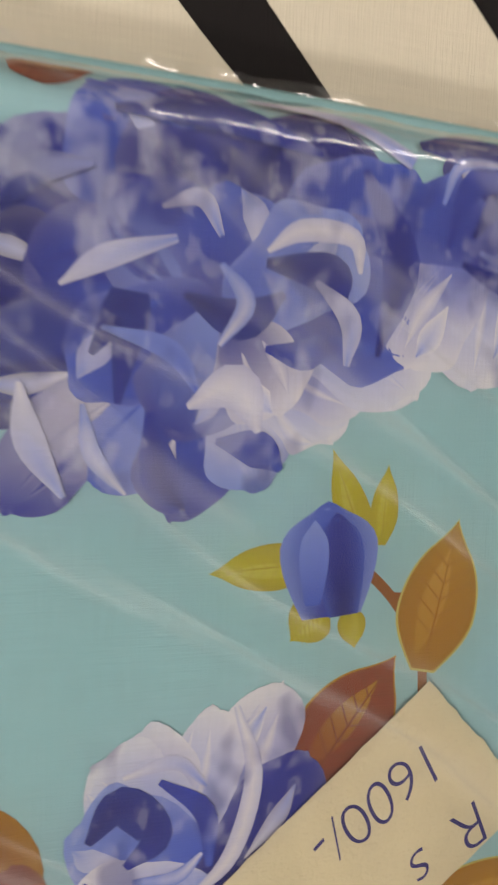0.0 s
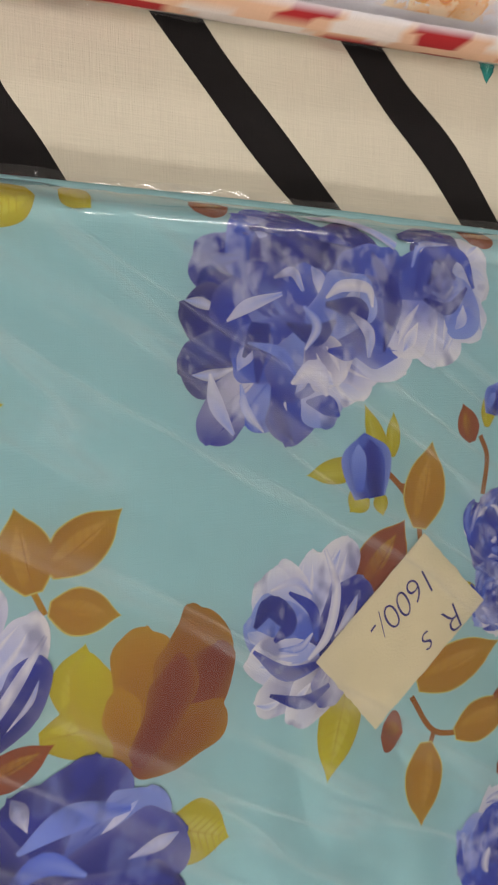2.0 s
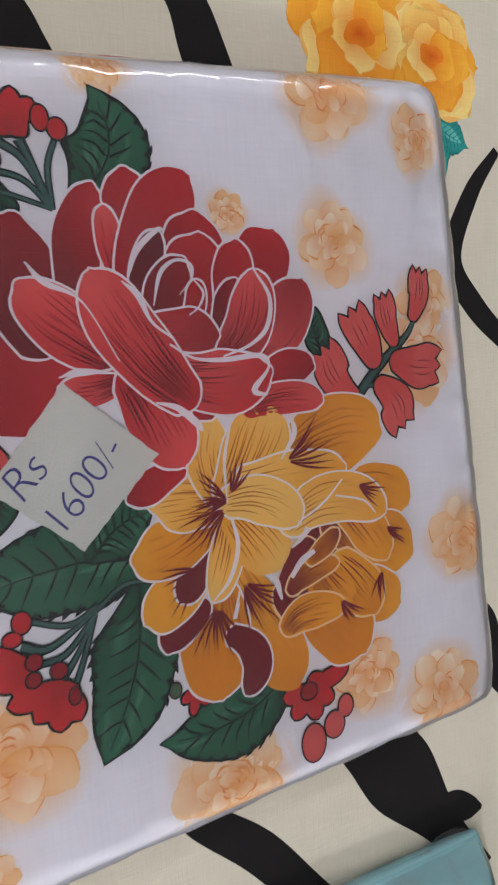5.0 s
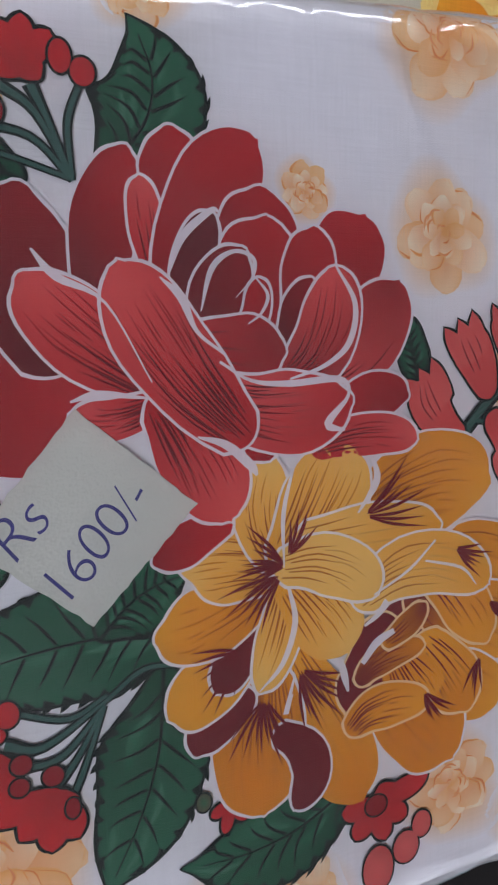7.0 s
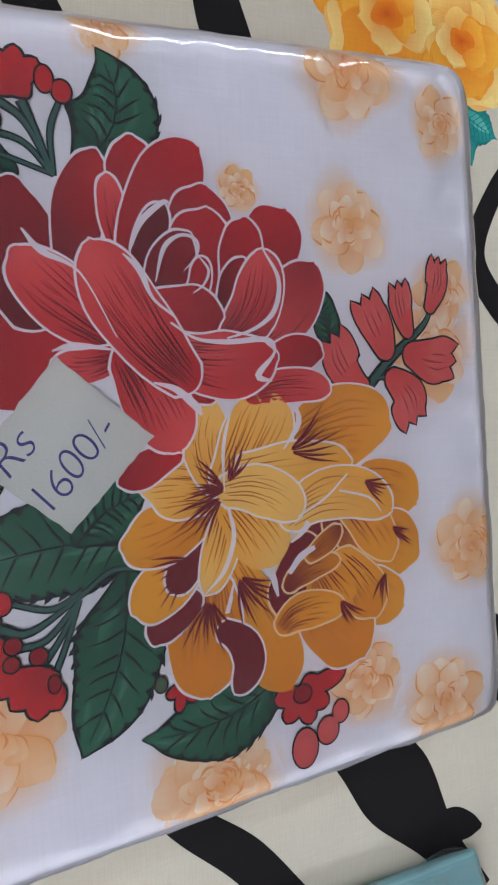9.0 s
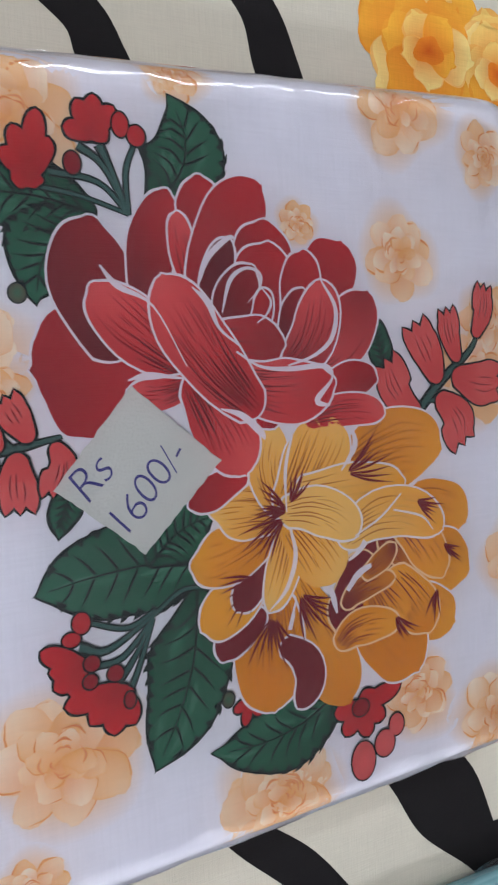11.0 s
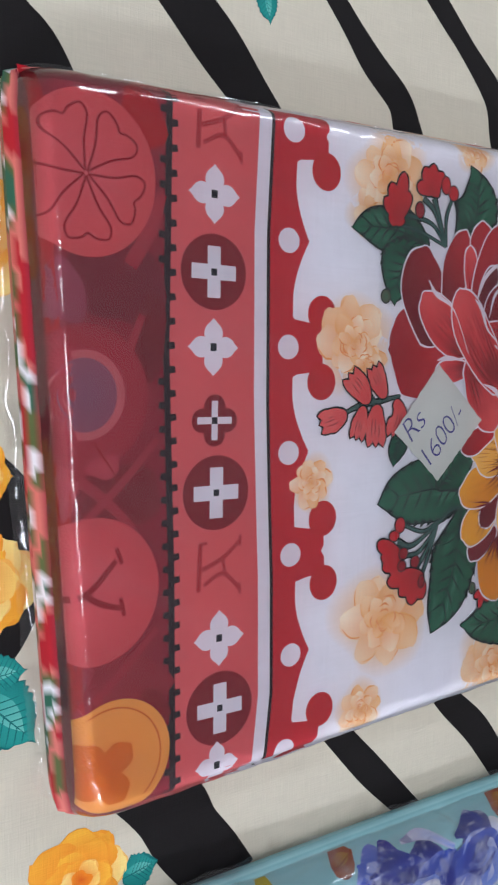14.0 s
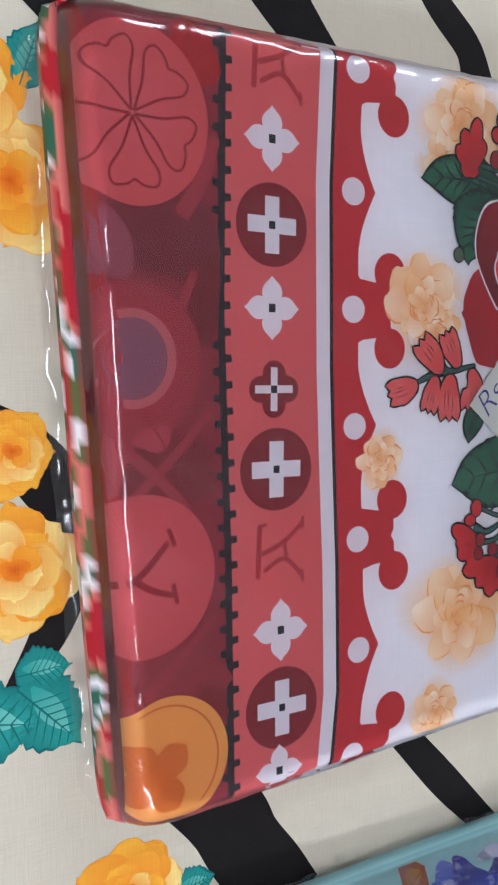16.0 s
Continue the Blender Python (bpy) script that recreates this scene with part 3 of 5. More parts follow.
def red_side(x, y, k):
    """The fold's printed edge: red beside the border, patches of the floral print elsewhere."""
    if x < -0.09:
        n = noise.noise(Vector((y * 38, k * 0.4, 2.0)))
        return lin(178, 30, 44) if n > 0.25 else lin(214, 120, 112) if n > 0.0 else lin(92, 104, 62) if n > -0.22 else WHITE if n > -0.34 else lin(52, 104, 84)
    if x < 0.01:
        return lin(170, 50, 52)
    n = noise.noise(Vector((x * 22, y * 22, k * 0.25)))
    return lin(180, 44, 48) if n > 0.22 else lin(232, 190, 160) if n > 0.0 else mix(WHITE, lin(236, 206, 168), 0.4)


RED_PACK = Pack("red_floral_pack", "white bedsheet with red border and large roses in clear plastic",
                [(-137, 145), (322, 162), (346, -184), (-115, -203)], 0.0405, 0.021, 0.012, 4.0, lambda x, y: MAROON if x < -0.085 else CORAL if x < -0.03 else WHITE, FILM, "packed bedsheets")
RED_PACK.body(red_side)

SKY = lin(162, 208, 214)


def blue_side(x, y, k):
    return mix(SKY, lin(96, 156, 168), 0.5 if k % 2 else 0.1)


BLUE_PACK = Pack("blue_floral_pack", "turquoise bedsheet with blue roses in creased clear plastic",
                 [(-101, -279), (352, -286), (362, -645), (-110, -622)], 0.0320, 0.009, 0.018, 9.0, lambda x, y: SKY, FILM_BLUE, "packed bedsheets")
BLUE_PACK.body(blue_side)


# ---- red pack: the printed border ----
RZ, RC = RED_PACK.z, RED_PACK.cloth


def along(knots):
    ys, xs = [k[1] for k in knots][::-1], [k[0] for k in knots][::-1]
    return lambda y: float(np.interp(y, ys, xs))


seam_x = along([(-17.0, 150), (-17.0, 144), (-19.3, 85), (-18.4, 0), (-14.2, -93), (-13.4, -156), (-16.5, -187), (-17.5, -200)])
zip_x = along([(-70, 150), (-71.5, 25), (-68, -83), (-67, -200)])
left_x = along([(-135.8, 150), (-135.2, 143), (-114.2, -200), (-114, -205)])
PINK, ROSE_GREY, LINE_RED = lin(208, 88, 98), lin(150, 84, 104), lin(150, 34, 48)



def keep_in(x, y):
    return max(x, left_x(y) + 0.6), min(max(y, -200.5), 147)


d = Dye(RZ)
d.panel(left_x, zip_x, MAROON, 44, 150, -200, 145)
d.done("border_field_print", RC, "dark red printed border")
d = Dye(RZ)
d.panel(zip_x, lambda y: seam_x(y) - 3.0, CORAL, 14, 120, -199.2, 147.5, fade=lin(208, 88, 92))
d.done("border_band_print", RC, "coral printed band")
d = Dye(RZ, 12)
d.panel(lambda y: seam_x(y) - 3.4, lambda y: seam_x(y) + 3.4, lin(228, 226, 236), 3, 140, -198.4, 148.5)
d.panel(lambda y: seam_x(y) + 4.0, lambda y: seam_x(y) + 6.0, lin(40, 30, 36), 2, 140, -198.4, 148.8)
d.done("border_stripe_print", RC, "white and black printed stripes")

# darker translucent shapes that overlap in the red field
d = Dye(RZ, 50, keep_in)
for x, y, rx, ry, c in ((-96, 56, 24, 22, lin(122, 36, 52)), (-122, 48, 11, 14, lin(150, 64, 84)), (-96, -44, 22, 16, lin(128, 34, 48)), (-94, -134, 26, 13, lin(148, 44, 58)), (-124, -40, 9, 14, lin(170, 60, 74)),
                        (-84, 128, 12, 14, lin(170, 24, 36)), (-127, -128, 7, 16, lin(176, 26, 38)), (-80, 30, 8, 22, lin(120, 30, 44)), (-78, -150, 9, 10, lin(128, 26, 40))):
    d.blob(x, y, rx, ry, c, c, rough=0.22, seed=int(x + y) % 17, n=20)
for a, b, w in (((-124, -52), (-84, 40), 5), ((-118, -60), (-76, -18), 4), ((-90, 62), (-74, 96), 7), ((-122, -30), (-88, -60), 5), ((-120, -150), (-76, -110), 4)):
    d.ribbon([(*a, w), ((a[0] + b[0]) / 2 + 2, (a[1] + b[1]) / 2, w), (*b, w * 0.7)], lin(164, 52, 66), steps=4)
for k in range(9):
    y = -190 + k * 39
    d.ribbon([(left_x(y) + 1.0, y, 9), (left_x(y + 15) + 1.2, y + 15, 7.5), (left_x(y + 32) + 1.0, y + 32, 9)], lin(168, 18, 32), steps=4)
d.done("shadow_shapes_print", RC, "overlapping dark red printed shapes")


def ring(d, x, y, r, w, col, squash=1.0, a0=0.0, a1=360.0):
    n = 18
    d.ribbon([(x + r * math.cos(radians(a0 + (a1 - a0) * i / n)), y + r * squash * math.sin(radians(a0 + (a1 - a0) * i / n)), w) for i in range(n + 1)], col, steps=2)


# large disc with an outlined five-lobed blossom
d = Dye(RZ, 80, keep_in)
d.blob(-110, 100, 32.5, 36, PINK, lin(202, 78, 84), n=96, rings=16)
d.layer += 15
for a in (115, 50, -22, -88, -160):
    c, s = math.cos(radians(a)), math.sin(radians(a))
    outline = [(1, 0), (13, -5.0), (21, -10.5), (26.5, -9.5), (26.5, -3.5), (24.5, 0), (26.5, 3.5), (26.5, 9.5), (21, 10.5), (13, 5.0), (1, 0)]
    d.ribbon([(-111 + u * c - v * s, 100 + (u * s + v * c) * 1.05, 1.2) for u, v in outline], LINE_RED, steps=4)
d.done("blossom_disc_print", RC, "pink printed disc with outlined blossom")
d = Dye(RZ, 80, keep_in)
d.blob(-111, 2, 30, 33, lin(166, 50, 66), lin(160, 46, 62), n=80, rings=14)
d.blob(-112, 3, 19.5, 20.5, lin(196, 104, 110), lin(190, 92, 100), n=36, rings=4)
d.blob(-112, 3, 15.5, 16.8, lin(136, 82, 104), lin(142, 80, 100), n=36, rings=4)
d.blob(-103, -30, 9, 5, lin(186, 70, 84), lin(176, 60, 76), rough=0.3)
d.ribbon([(-108, -18, 1.2), (-100, -30, 1.0), (-94, -40, 0.4)], LINE_RED)
d.done("ring_print", RC, "greyish pink printed ring on red")
d = Dye(RZ, 80, keep_in)
d.blob(-108, -88, 33, 35, PINK, lin(200, 76, 84), n=96, rings=16)
# an abstract mark of plain strokes
d.layer += 15
for s in ([(-128, -68, 3.0), (-127, -102, 3.0)], [(-126, -92, 3.2), (-111, -88, 3.2), (-97, -74, 2.6)], [(-112, -89, 3.0), (-104, -94, 3.0), (-95, -97, 2.6)], [(-97, -68, 2.2), (-94, -76, 2.2)], [(-95, -92, 2.2), (-93, -101, 2.2)], [(-131, -68, 2.2), (-124, -69, 2.2)]):
    d.ribbon(s, LINE_RED, steps=4)
d.done("mark_disc_print", RC, "pink printed disc with plain dark strokes")
d = Dye(RZ, 80, keep_in)
d.blob(-97, -170, 28, 29, lin(226, 148, 62), lin(228, 156, 74), n=96, rings=16)
ring(d, -99, -171, 25.0, 0.9, lin(200, 104, 40), 1.04, -50, 120)
d.layer += 30
for a in (40, 128, 215, 305):
    d.petal(-104, -176, -104 + 19 * math.cos(radians(a)), -176 + 19 * math.sin(radians(a)), 15, lin(208, 106, 14), lin(206, 108, 18), root=0.6)
d.done("coin_print", RC, "orange printed coin with four lobes")

# toothed dark line
d = Dye(RZ, 16)
d.panel(lambda y: zip_x(y) - 1.7, lambda y: zip_x(y) + 1.7, lin(44, 30, 38), 2, 120, -199.4, 146.5)
for k in range(60):
    y = -196 + k * 5.7
    sg = 1 if k % 2 else -1
    d.layer = 17
    d.ribbon([(zip_x(y) + sg * 0.8, y, 3.6), (zip_x(y) + sg * 4.6, y + 0.4, 3.2)], lin(44, 30, 38), steps=2, across=2)
d.done("toothed_line_print", RC, "black printed zigzag line")

# motifs of the coral band
STAR_W, CROSS_BG = lin(228, 224, 234), lin(128, 26, 40)


def star(x, y, r):
    d = Dye(RZ, 2)
    for a in (0, 90, 180, 270):
        d.petal(x, y, x + r * math.cos(radians(a)), y + r * math.sin(radians(a)), r * 0.72, STAR_W, STAR_W, root=0.45, belly=0.5, blunt=0.8)
    d.layer = 8
    d.ribbon([(x - 1.7, y, 3.8), (x + 1.7, y, 3.8)], lin(30, 30, 40), steps=2)
    d.done("star_print", RC, "white four-pointed printed star")


def cross(x, y, r, small=False):
    d = Dye(RZ, 2)
    if small:
        for a in (0, 90, 180, 270):
            d.layer = 2
            d.blob(x + r * 0.55 * math.cos(radians(a)), y + r * 0.55 * math.sin(radians(a)), r * 0.48, r * 0.48, CROSS_BG, CROSS_BG, n=20)
        d.layer = 3
        arm, w = r * 0.78, r * 0.28
    else:
        d.blob(x, y, r, r, CROSS_BG, CROSS_BG, n=44, rings=5)
        arm, w = r * 0.68, r * 0.40
    d.ribbon([(x - arm, y, w), (x, y, w), (x + arm, y, w)], STAR_W, steps=3)
    d.ribbon([(x, y - arm, w), (x, y, w), (x, y + arm, w)], STAR_W, steps=3)
    d.ribbon([(x - 1.6, y, 3.4), (x + 1.6, y, 3.4)], lin(30, 30, 40), steps=2)
    d.done("cross_print", RC, "white printed cross on a dark red disc")


def strokes(x, y):
    """An abstract mark of plain strokes."""
    d = Dye(RZ, 2)
    for s in ([(-11, 12, 2.6), (-12, -12, 2.6)], [(-10, -1, 2.4), (2, 4, 2.4), (12, 12, 2.0)], [(-9, -9, 2.0), (2, -4, 2.4), (12, -13, 2.2)], [(12, 9, 1.8), (12, 15, 1.8)], [(12, -10, 1.8), (12, -16, 1.8)], [(-12, 12, 1.8), (-7, 12.5, 1.6)], [(2, 4, 2), (3, -3, 2)]):
        d.ribbon([(x + u, y + v, w) for u, v, w in s], lin(168, 48, 56), steps=4)
    d.done("mark_print", RC, "plain dark strokes printed on coral")


strokes(-43, 132)
star(-45.7, 99.8, 14.5)
cross(-45.7, 62.7, 18.3)
star(-45.7, 26.4, 14.5)
cross(-44.5, -9.7, 12.6, True)
cross(-43, -46, 18.9)
strokes(-40.8, -83.6)
star(-40.7, -121, 15)
cross(-40, -158, 19.4)
star(-41.6, -188, 13)

# scalloped red band with curls and white dots
DOTS = (138, 82.3, 27.8, -27.7, -82.8, -138, -191)


def scallop(y):
    q = min(abs(y - c) for c in (138, 27.8, -82.8, -191))
    e = 40 - 2.0 * max(0, 1 - q / 3)
    if q > 11.5:
        k = smoothstep(11.5, 15.0, q)
        e = e * (1 - k) + (20.5 + 10.0 * max(0, (q - 25) / 30) ** 1.7) * k
    return seam_x(y) + e


d = Dye(RZ, 1)
d.panel(lambda y: seam_x(y) + 6.0, scallop, RED, 8, 230, -197.6, 149.4)
for c in (138, 27.8, -82.8, -191):
    for sg in (-1, 1):
        y = c + sg * 18.0
        if -194 < y < 140:
            d.layer = 2
            d.blob(seam_x(y) + 39.5, y, 9.4, 9.8, RED, lin(186, 30, 38), n=32)
d.done("scallop_print", RC, "red printed scalloped band with curls")
for y in DOTS:
    d = Dye(RZ, 16)
    d.blob(seam_x(y) + 17.6, y, 6.6, 6.4, lin(230, 226, 236), lin(230, 226, 236), n=30)
    d.done("dot_print", RC, "white printed dot on red")

# ---- red pack: pale peach flowers ----
PEACH, CREAMY, BLUSH = lin(242, 188, 116), lin(253, 242, 222), lin(224, 118, 76)


def peach_flower(x, y, r, seed):
    """A faint flower: a washed halo, soft petals that pale towards their tips, and a few warm strokes in the heart."""
    rng = random.Random(seed)
    d = Dye(RZ, 0, RED_PACK.clip)
    d.blob(x, y, r * 1.22, r * 1.18, lin(240, 188, 112), WHITE, rough=0.22, seed=seed, power=1.5, n=40, rings=9)
    for ring_no, (n, ra) in enumerate(((8, 1.0), (7, 0.72), (6, 0.46))):
        for i in range(n):
            a = 2 * math.pi * (i + rng.uniform(-0.3, 0.3)) / n + ring_no * 0.45
            rr = r * ra * rng.uniform(0.8, 1.08)
            tx, ty = x + rr * math.cos(a), y + rr * math.sin(a)
            mx, my = x + rr * 0.55 * math.cos(a + 0.15), y + rr * 0.55 * math.sin(a + 0.15)
            tip = mix(CREAMY, PEACH, rng.uniform(0.0, 0.75))
            place = d.lobe((x, y, mx, my, tx, ty, rr * rng.uniform(0.6, 0.8)), mix(PEACH, BLUSH, rng.uniform(0.1, 0.5)), tip, mix(tip, lin(238, 176, 96), rng.uniform(0.4, 1.0)), ruffle=0.06, root=0.3, n=9, m=7, seed=seed + i)
            if rng.random() < 0.6:
                d.ribbon([(*place(0.35, 0.9), 0.3), (*place(0.65, 0.98), rng.uniform(0.5, 1.5)), (*place(0.9, 0.8), 0.2)], mix(BLUSH, PEACH, rng.uniform(0.0, 0.6)), steps=3, across=3, soft=PEACH)
    for i in range(9):
        a, q = rng.uniform(0, 6.28), r * rng.uniform(0.1, 0.42)
        d.ribbon([(x + q * math.cos(a), y + q * math.sin(a), 0.4), (x + q * 1.1 * math.cos(a + 0.4), y + q * 1.1 * math.sin(a + 0.4), r * 0.05), (x + q * math.cos(a + 0.9), y + q * math.sin(a + 0.9), 0.2)], mix(BLUSH, lin(236, 158, 120), rng.random()), steps=4, across=3, soft=PEACH)
    d.done("peach_flower_print", RC, "pale peach flower printed on white")


for i, (x, y, r) in enumerate(((66, 123, 26), (55, 102, 15), (43, 32, 24), (51, 19, 16), (16, -45, 14), (70, -128, 31), (168, -174, 31), (54, -180, 16), (249, 148, 26), (246, 78, 21), (189, 90, 10), (293, 20, 26), (301, 47, 18), (250, -142, 23), (320, -82, 24), (302, -164, 26), (130, 149, 10), (300, 129, 17), (173, -171, 26), (134, 148, 13))):
    peach_flower(x, y, r, i + 20)

# ---- red pack: the bouquet ----
LEAF_D, LEAF_M, LEAF_L, LEAF_LINE = lin(28, 78, 58), lin(46, 106, 80), lin(82, 134, 112), lin(14, 28, 30)


def green_leaf(shape, seed):
    """A serrated leaf with a dark outline, mottled halves and short inked veins."""
    rng = random.Random(seed)
    d = Dye(RZ, 64 + seed)
    kw = dict(root=0.25, belly=0.42, blunt=0.8, seed=seed, n=25)
    place = d.lobe(shape, LEAF_D, LEAF_M, mix(LEAF_D, LEAF_M, 0.6), LEAF_LINE, 1.2, ruffle=0.06, **kw)
    for k in range(9):
        s, v = rng.uniform(0.1, 0.75), rng.uniform(-0.6, 0.6)
        d.layer = 67 + seed
        d.ribbon([(*place(s, v * 0.6), 1.0), (*place(s + 0.1, v), shape[6] * 0.10), (*place(s + 0.24, v * 1.15), 0.4)], mix(LEAF_M, LEAF_L if k % 3 else LEAF_D, rng.uniform(0.3, 0.8)), steps=4, across=5, soft=LEAF_M)
    d.layer = 68 + seed
    d.ribbon([(*place(s, 0), 1.5 - 1.1 * s) for s in (0.0, 0.35, 0.65, 0.92)], LEAF_LINE, steps=5)
    for k in range(7):
        for sg in (-1, 1):
            s = 0.1 + k * 0.11 + rng.uniform(-0.02, 0.02)
            g = rng.uniform(0.25, 0.5)
            d.layer = 69 + seed
            d.ribbon([(*place(s, 0.05 * sg), 1.2), (*place(s + 0.07, 0.4 * sg), 1.1), (*place(s + 0.12, (0.4 + g) * sg), 0.1)], LEAF_LINE, steps=3, across=2)
    for k in range(9):
        for sg in (-1, 1):
            s = 0.16 + k * 0.09
            d.layer = 66 + seed
            d.ribbon([(*place(s, 0.93 * sg), shape[6] * 0.10), (*place(s + 0.04, 1.06 * sg), shape[6] * 0.06), (*place(s + 0.08, 1.14 * sg), 0.1)], LEAF_LINE, steps=2, across=2)
    d.done("leaf_print", RC, "dark green leaf with black veins printed on white")


for i, shape in enumerate(((120.8, 92, 136.1, 115.3, 129.9, 137.9, 34.1),
                           (94.3, 89.8, 67.6, 95.4, 39.7, 93.7, 25.4),
                           (90.2, 84.6, 76.5, 74, 71.2, 54.6, 32.1),
                           (138.8, -54.9, 99.9, -54.4, 63.5, -59.7, 40.9),
                           (131.9, -70.4, 126.1, -107.3, 108.7, -143, 38.7),
                           (204.1, -129, 171.5, -142.9, 136, -142.9, 34.2),
                           (234.8, 22.8, 232, 36.3, 228.7, 48.6, 13),
                           (82.5, -15.2, 77.2, -26.5, 73.9, -37.8, 12.2),
                           (112.5, -52.7, 125.6, -41.5, 141.2, -37.2, 27.5))):
    green_leaf(shape, i)


def twigs(paths):
    d = Dye(RZ, 80)
    for p in paths:
        for lay, k, col in ((80, 1.0, LEAF_LINE), (81, 0.5, lin(62, 98, 92))):
            d.layer = lay
            d.ribbon([(x, y, w * k) for x, y, w in p], col, steps=5)
    d.done("twig_print", RC, "dark green printed twigs")


twigs([[(110.4, 89.5, 2.6), (98.4, 101.5, 2.9), (79, 104.4, 3.8)],
       [(110.4, 89.5, 2.2), (100.6, 108.2, 3.3), (90.8, 115.2, 4.3)],
       [(110.4, 89.5, 2.2), (104.5, 105.4, 2.9), (99.5, 116.2, 5.1)],
       [(110.4, 89.5, 2.2), (109.8, 105.9, 3), (114.1, 117.8, 2.6)],
       [(109.6, 90.1, 2.2), (90.4, 95.9, 2.5), (71.4, 98.9, 2.8)]])
twigs([[(112.2, -73.6, 2.3), (99.5, -79.1, 3), (83.4, -73.8, 3)],
       [(112.2, -75.3, 2.3), (91.2, -86.7, 3.8), (79.2, -83.5, 5.9)],
       [(111.3, -77, 2.3), (97.3, -90.9, 3.4), (85, -92.7, 3.7)],
       [(111.3, -77, 2.3), (101.4, -93.2, 3.1), (93, -102.5, 4.9)],
       [(111.3, -77, 2.3), (104.3, -95.4, 3.1), (99.1, -106.8, 3.5)],
       [(138.6, -68.5, 2), (125.3, -67.2, 3.2), (112.2, -75.3, 2.7)]])
twigs([[(77.8, 2.4, 2.1), (61.8, -0.8, 4.2), (47.1, -3.2, 4.1), (35.6, -7.9, 2.6)],
       [(58.1, -0.7, 2.8), (54.5, 3.5, 2.7)],
       [(73.1, 1.5, 2.8), (75, -4, 2.9)]])
twigs([[(251.7, -1.1, 5.9), (268.8, 15.9, 6.1), (288.1, 30.7, 4.1), (294.2, 40.3, 2.6)],
       [(277.4, 22.5, 2.8), (284.4, 19.1, 2.8)],
       [(260.2, 7.2, 2.7), (268.6, 6.4, 3.7)],
       [(268.8, 15.6, 3.4), (266.8, 21.4, 3.3)]])

BLOOM, BLOOM_D, BELL = lin(206, 40, 48), lin(150, 24, 38), lin(222, 100, 98)


def bell(shape, seed):
    """A bell flower: a cup whose rim opens in pointed teeth, with a dark outline and a few inked folds."""
    rng = random.Random(seed)
    d = Dye(RZ, 83)
    bx, by, mx, my, tx, ty, w = shape
    ux, uy = tx - bx, ty - by
    teeth = []
    for k in (-1, 1, 0):
        ex, ey = tx - uy * 0.36 * k * w / math.hypot(ux, uy), ty + ux * 0.36 * k * w / math.hypot(ux, uy)
        px, py = bx + (ex - bx) * 0.5, by + (ey - by) * 0.5
        teeth.append((px, py, (px + ex) / 2, (py + ey) / 2, ex, ey, w * 0.42))
    cup = (bx, by, mx, my, bx + ux * 0.86, by + uy * 0.86, w * 0.92)
    kw = dict(root=0.5, belly=0.6, blunt=0.5)
    for t in teeth:
        d.layer = 83
        d.lobe(t, LEAF_LINE, LEAF_LINE, grow=0.9, rim=LEAF_LINE, root=0.9, belly=0.3, blunt=0.9, n=9, m=5)
    d.layer = 84
    d.lobe(cup, LEAF_LINE, LEAF_LINE, rim=LEAF_LINE, grow=0.9, n=11, m=7, **kw)
    place = d.lobe(cup, mix(BELL, BLOOM, 0.55), BELL, mix(BELL, BLOOM, 0.4), n=11, m=7, **kw)
    for t in teeth:
        d.layer = 88
        d.lobe(t, BELL, mix(BELL, BLOOM, 0.35), root=0.9, belly=0.3, blunt=0.9, n=9, m=5)
    d.layer = 90
    d.brush(place, mix(BLOOM_D, LEAF_LINE, 0.4), 3, rng, (0.3, 0.5), (0.75, 1.0), 0.6, 0.6)
    d.done("bell_flower_print", RC, "coral bell flower printed on white")


for i, shape in enumerate(((52.6, -0.2, 46.6, 7.5, 39, 14.7, 15.5),
                           (64.8, 2.7, 60.5, 10.5, 56.3, 19.4, 13.1),
                           (36.3, -7.9, 29.3, -10.8, 19.7, -13.4, 14.4),
                           (49.9, -5.2, 47.5, -13.7, 45.2, -22.2, 12.2),
                           (60.2, -4.9, 59.2, -15.2, 59.7, -26.8, 15.9),
                           (74.6, -1.7, 77.5, -10, 72.7, -21.6, 12.2))):
    bell(shape, i)
for i, shape in enumerate(((266.8, 17.9, 260.7, 32.2, 252.8, 46.3, 19.8),
                           (279.9, 27.4, 275.3, 40.3, 273.5, 52.9, 13.5),
                           (292.8, 39.5, 298, 51.4, 299.2, 65, 12.8),
                           (253.4, 1.6, 240.8, 12.7, 234.9, 28.5, 18.6),
                           (279.8, 18.4, 295, 13.8, 309.7, 13.4, 23.8),
                           (268.6, 6.9, 279.5, -2.4, 283.8, -17.2, 20.8))):
    bell(shape, i + 8)


def blossom(x, y, petals, w):
    """A small open flower: rounded petals round a root, each with a dark outline. petals: tips."""
    d = Dye(RZ, 84)
    for i, (tx, ty) in enumerate(petals):
        d.lobe((x, y, (x + tx) / 2, (y + ty) / 2, tx, ty, w), BLOOM_D, BLOOM, rim=LEAF_LINE, root=0.7, belly=0.6, blunt=0.5, n=9, m=5)
    for i, (tx, ty) in enumerate(petals):
        d.layer = 97
        d.lobe((x, y, (x + tx) / 2, (y + ty) / 2, tx, ty, w * 0.97), mix(BLOOM_D, BLOOM, 0.5), BLOOM, root=0.7, belly=0.6, blunt=0.5, n=9, m=5)
    d.done("blossom_print", RC, "small crimson blossom printed on white")


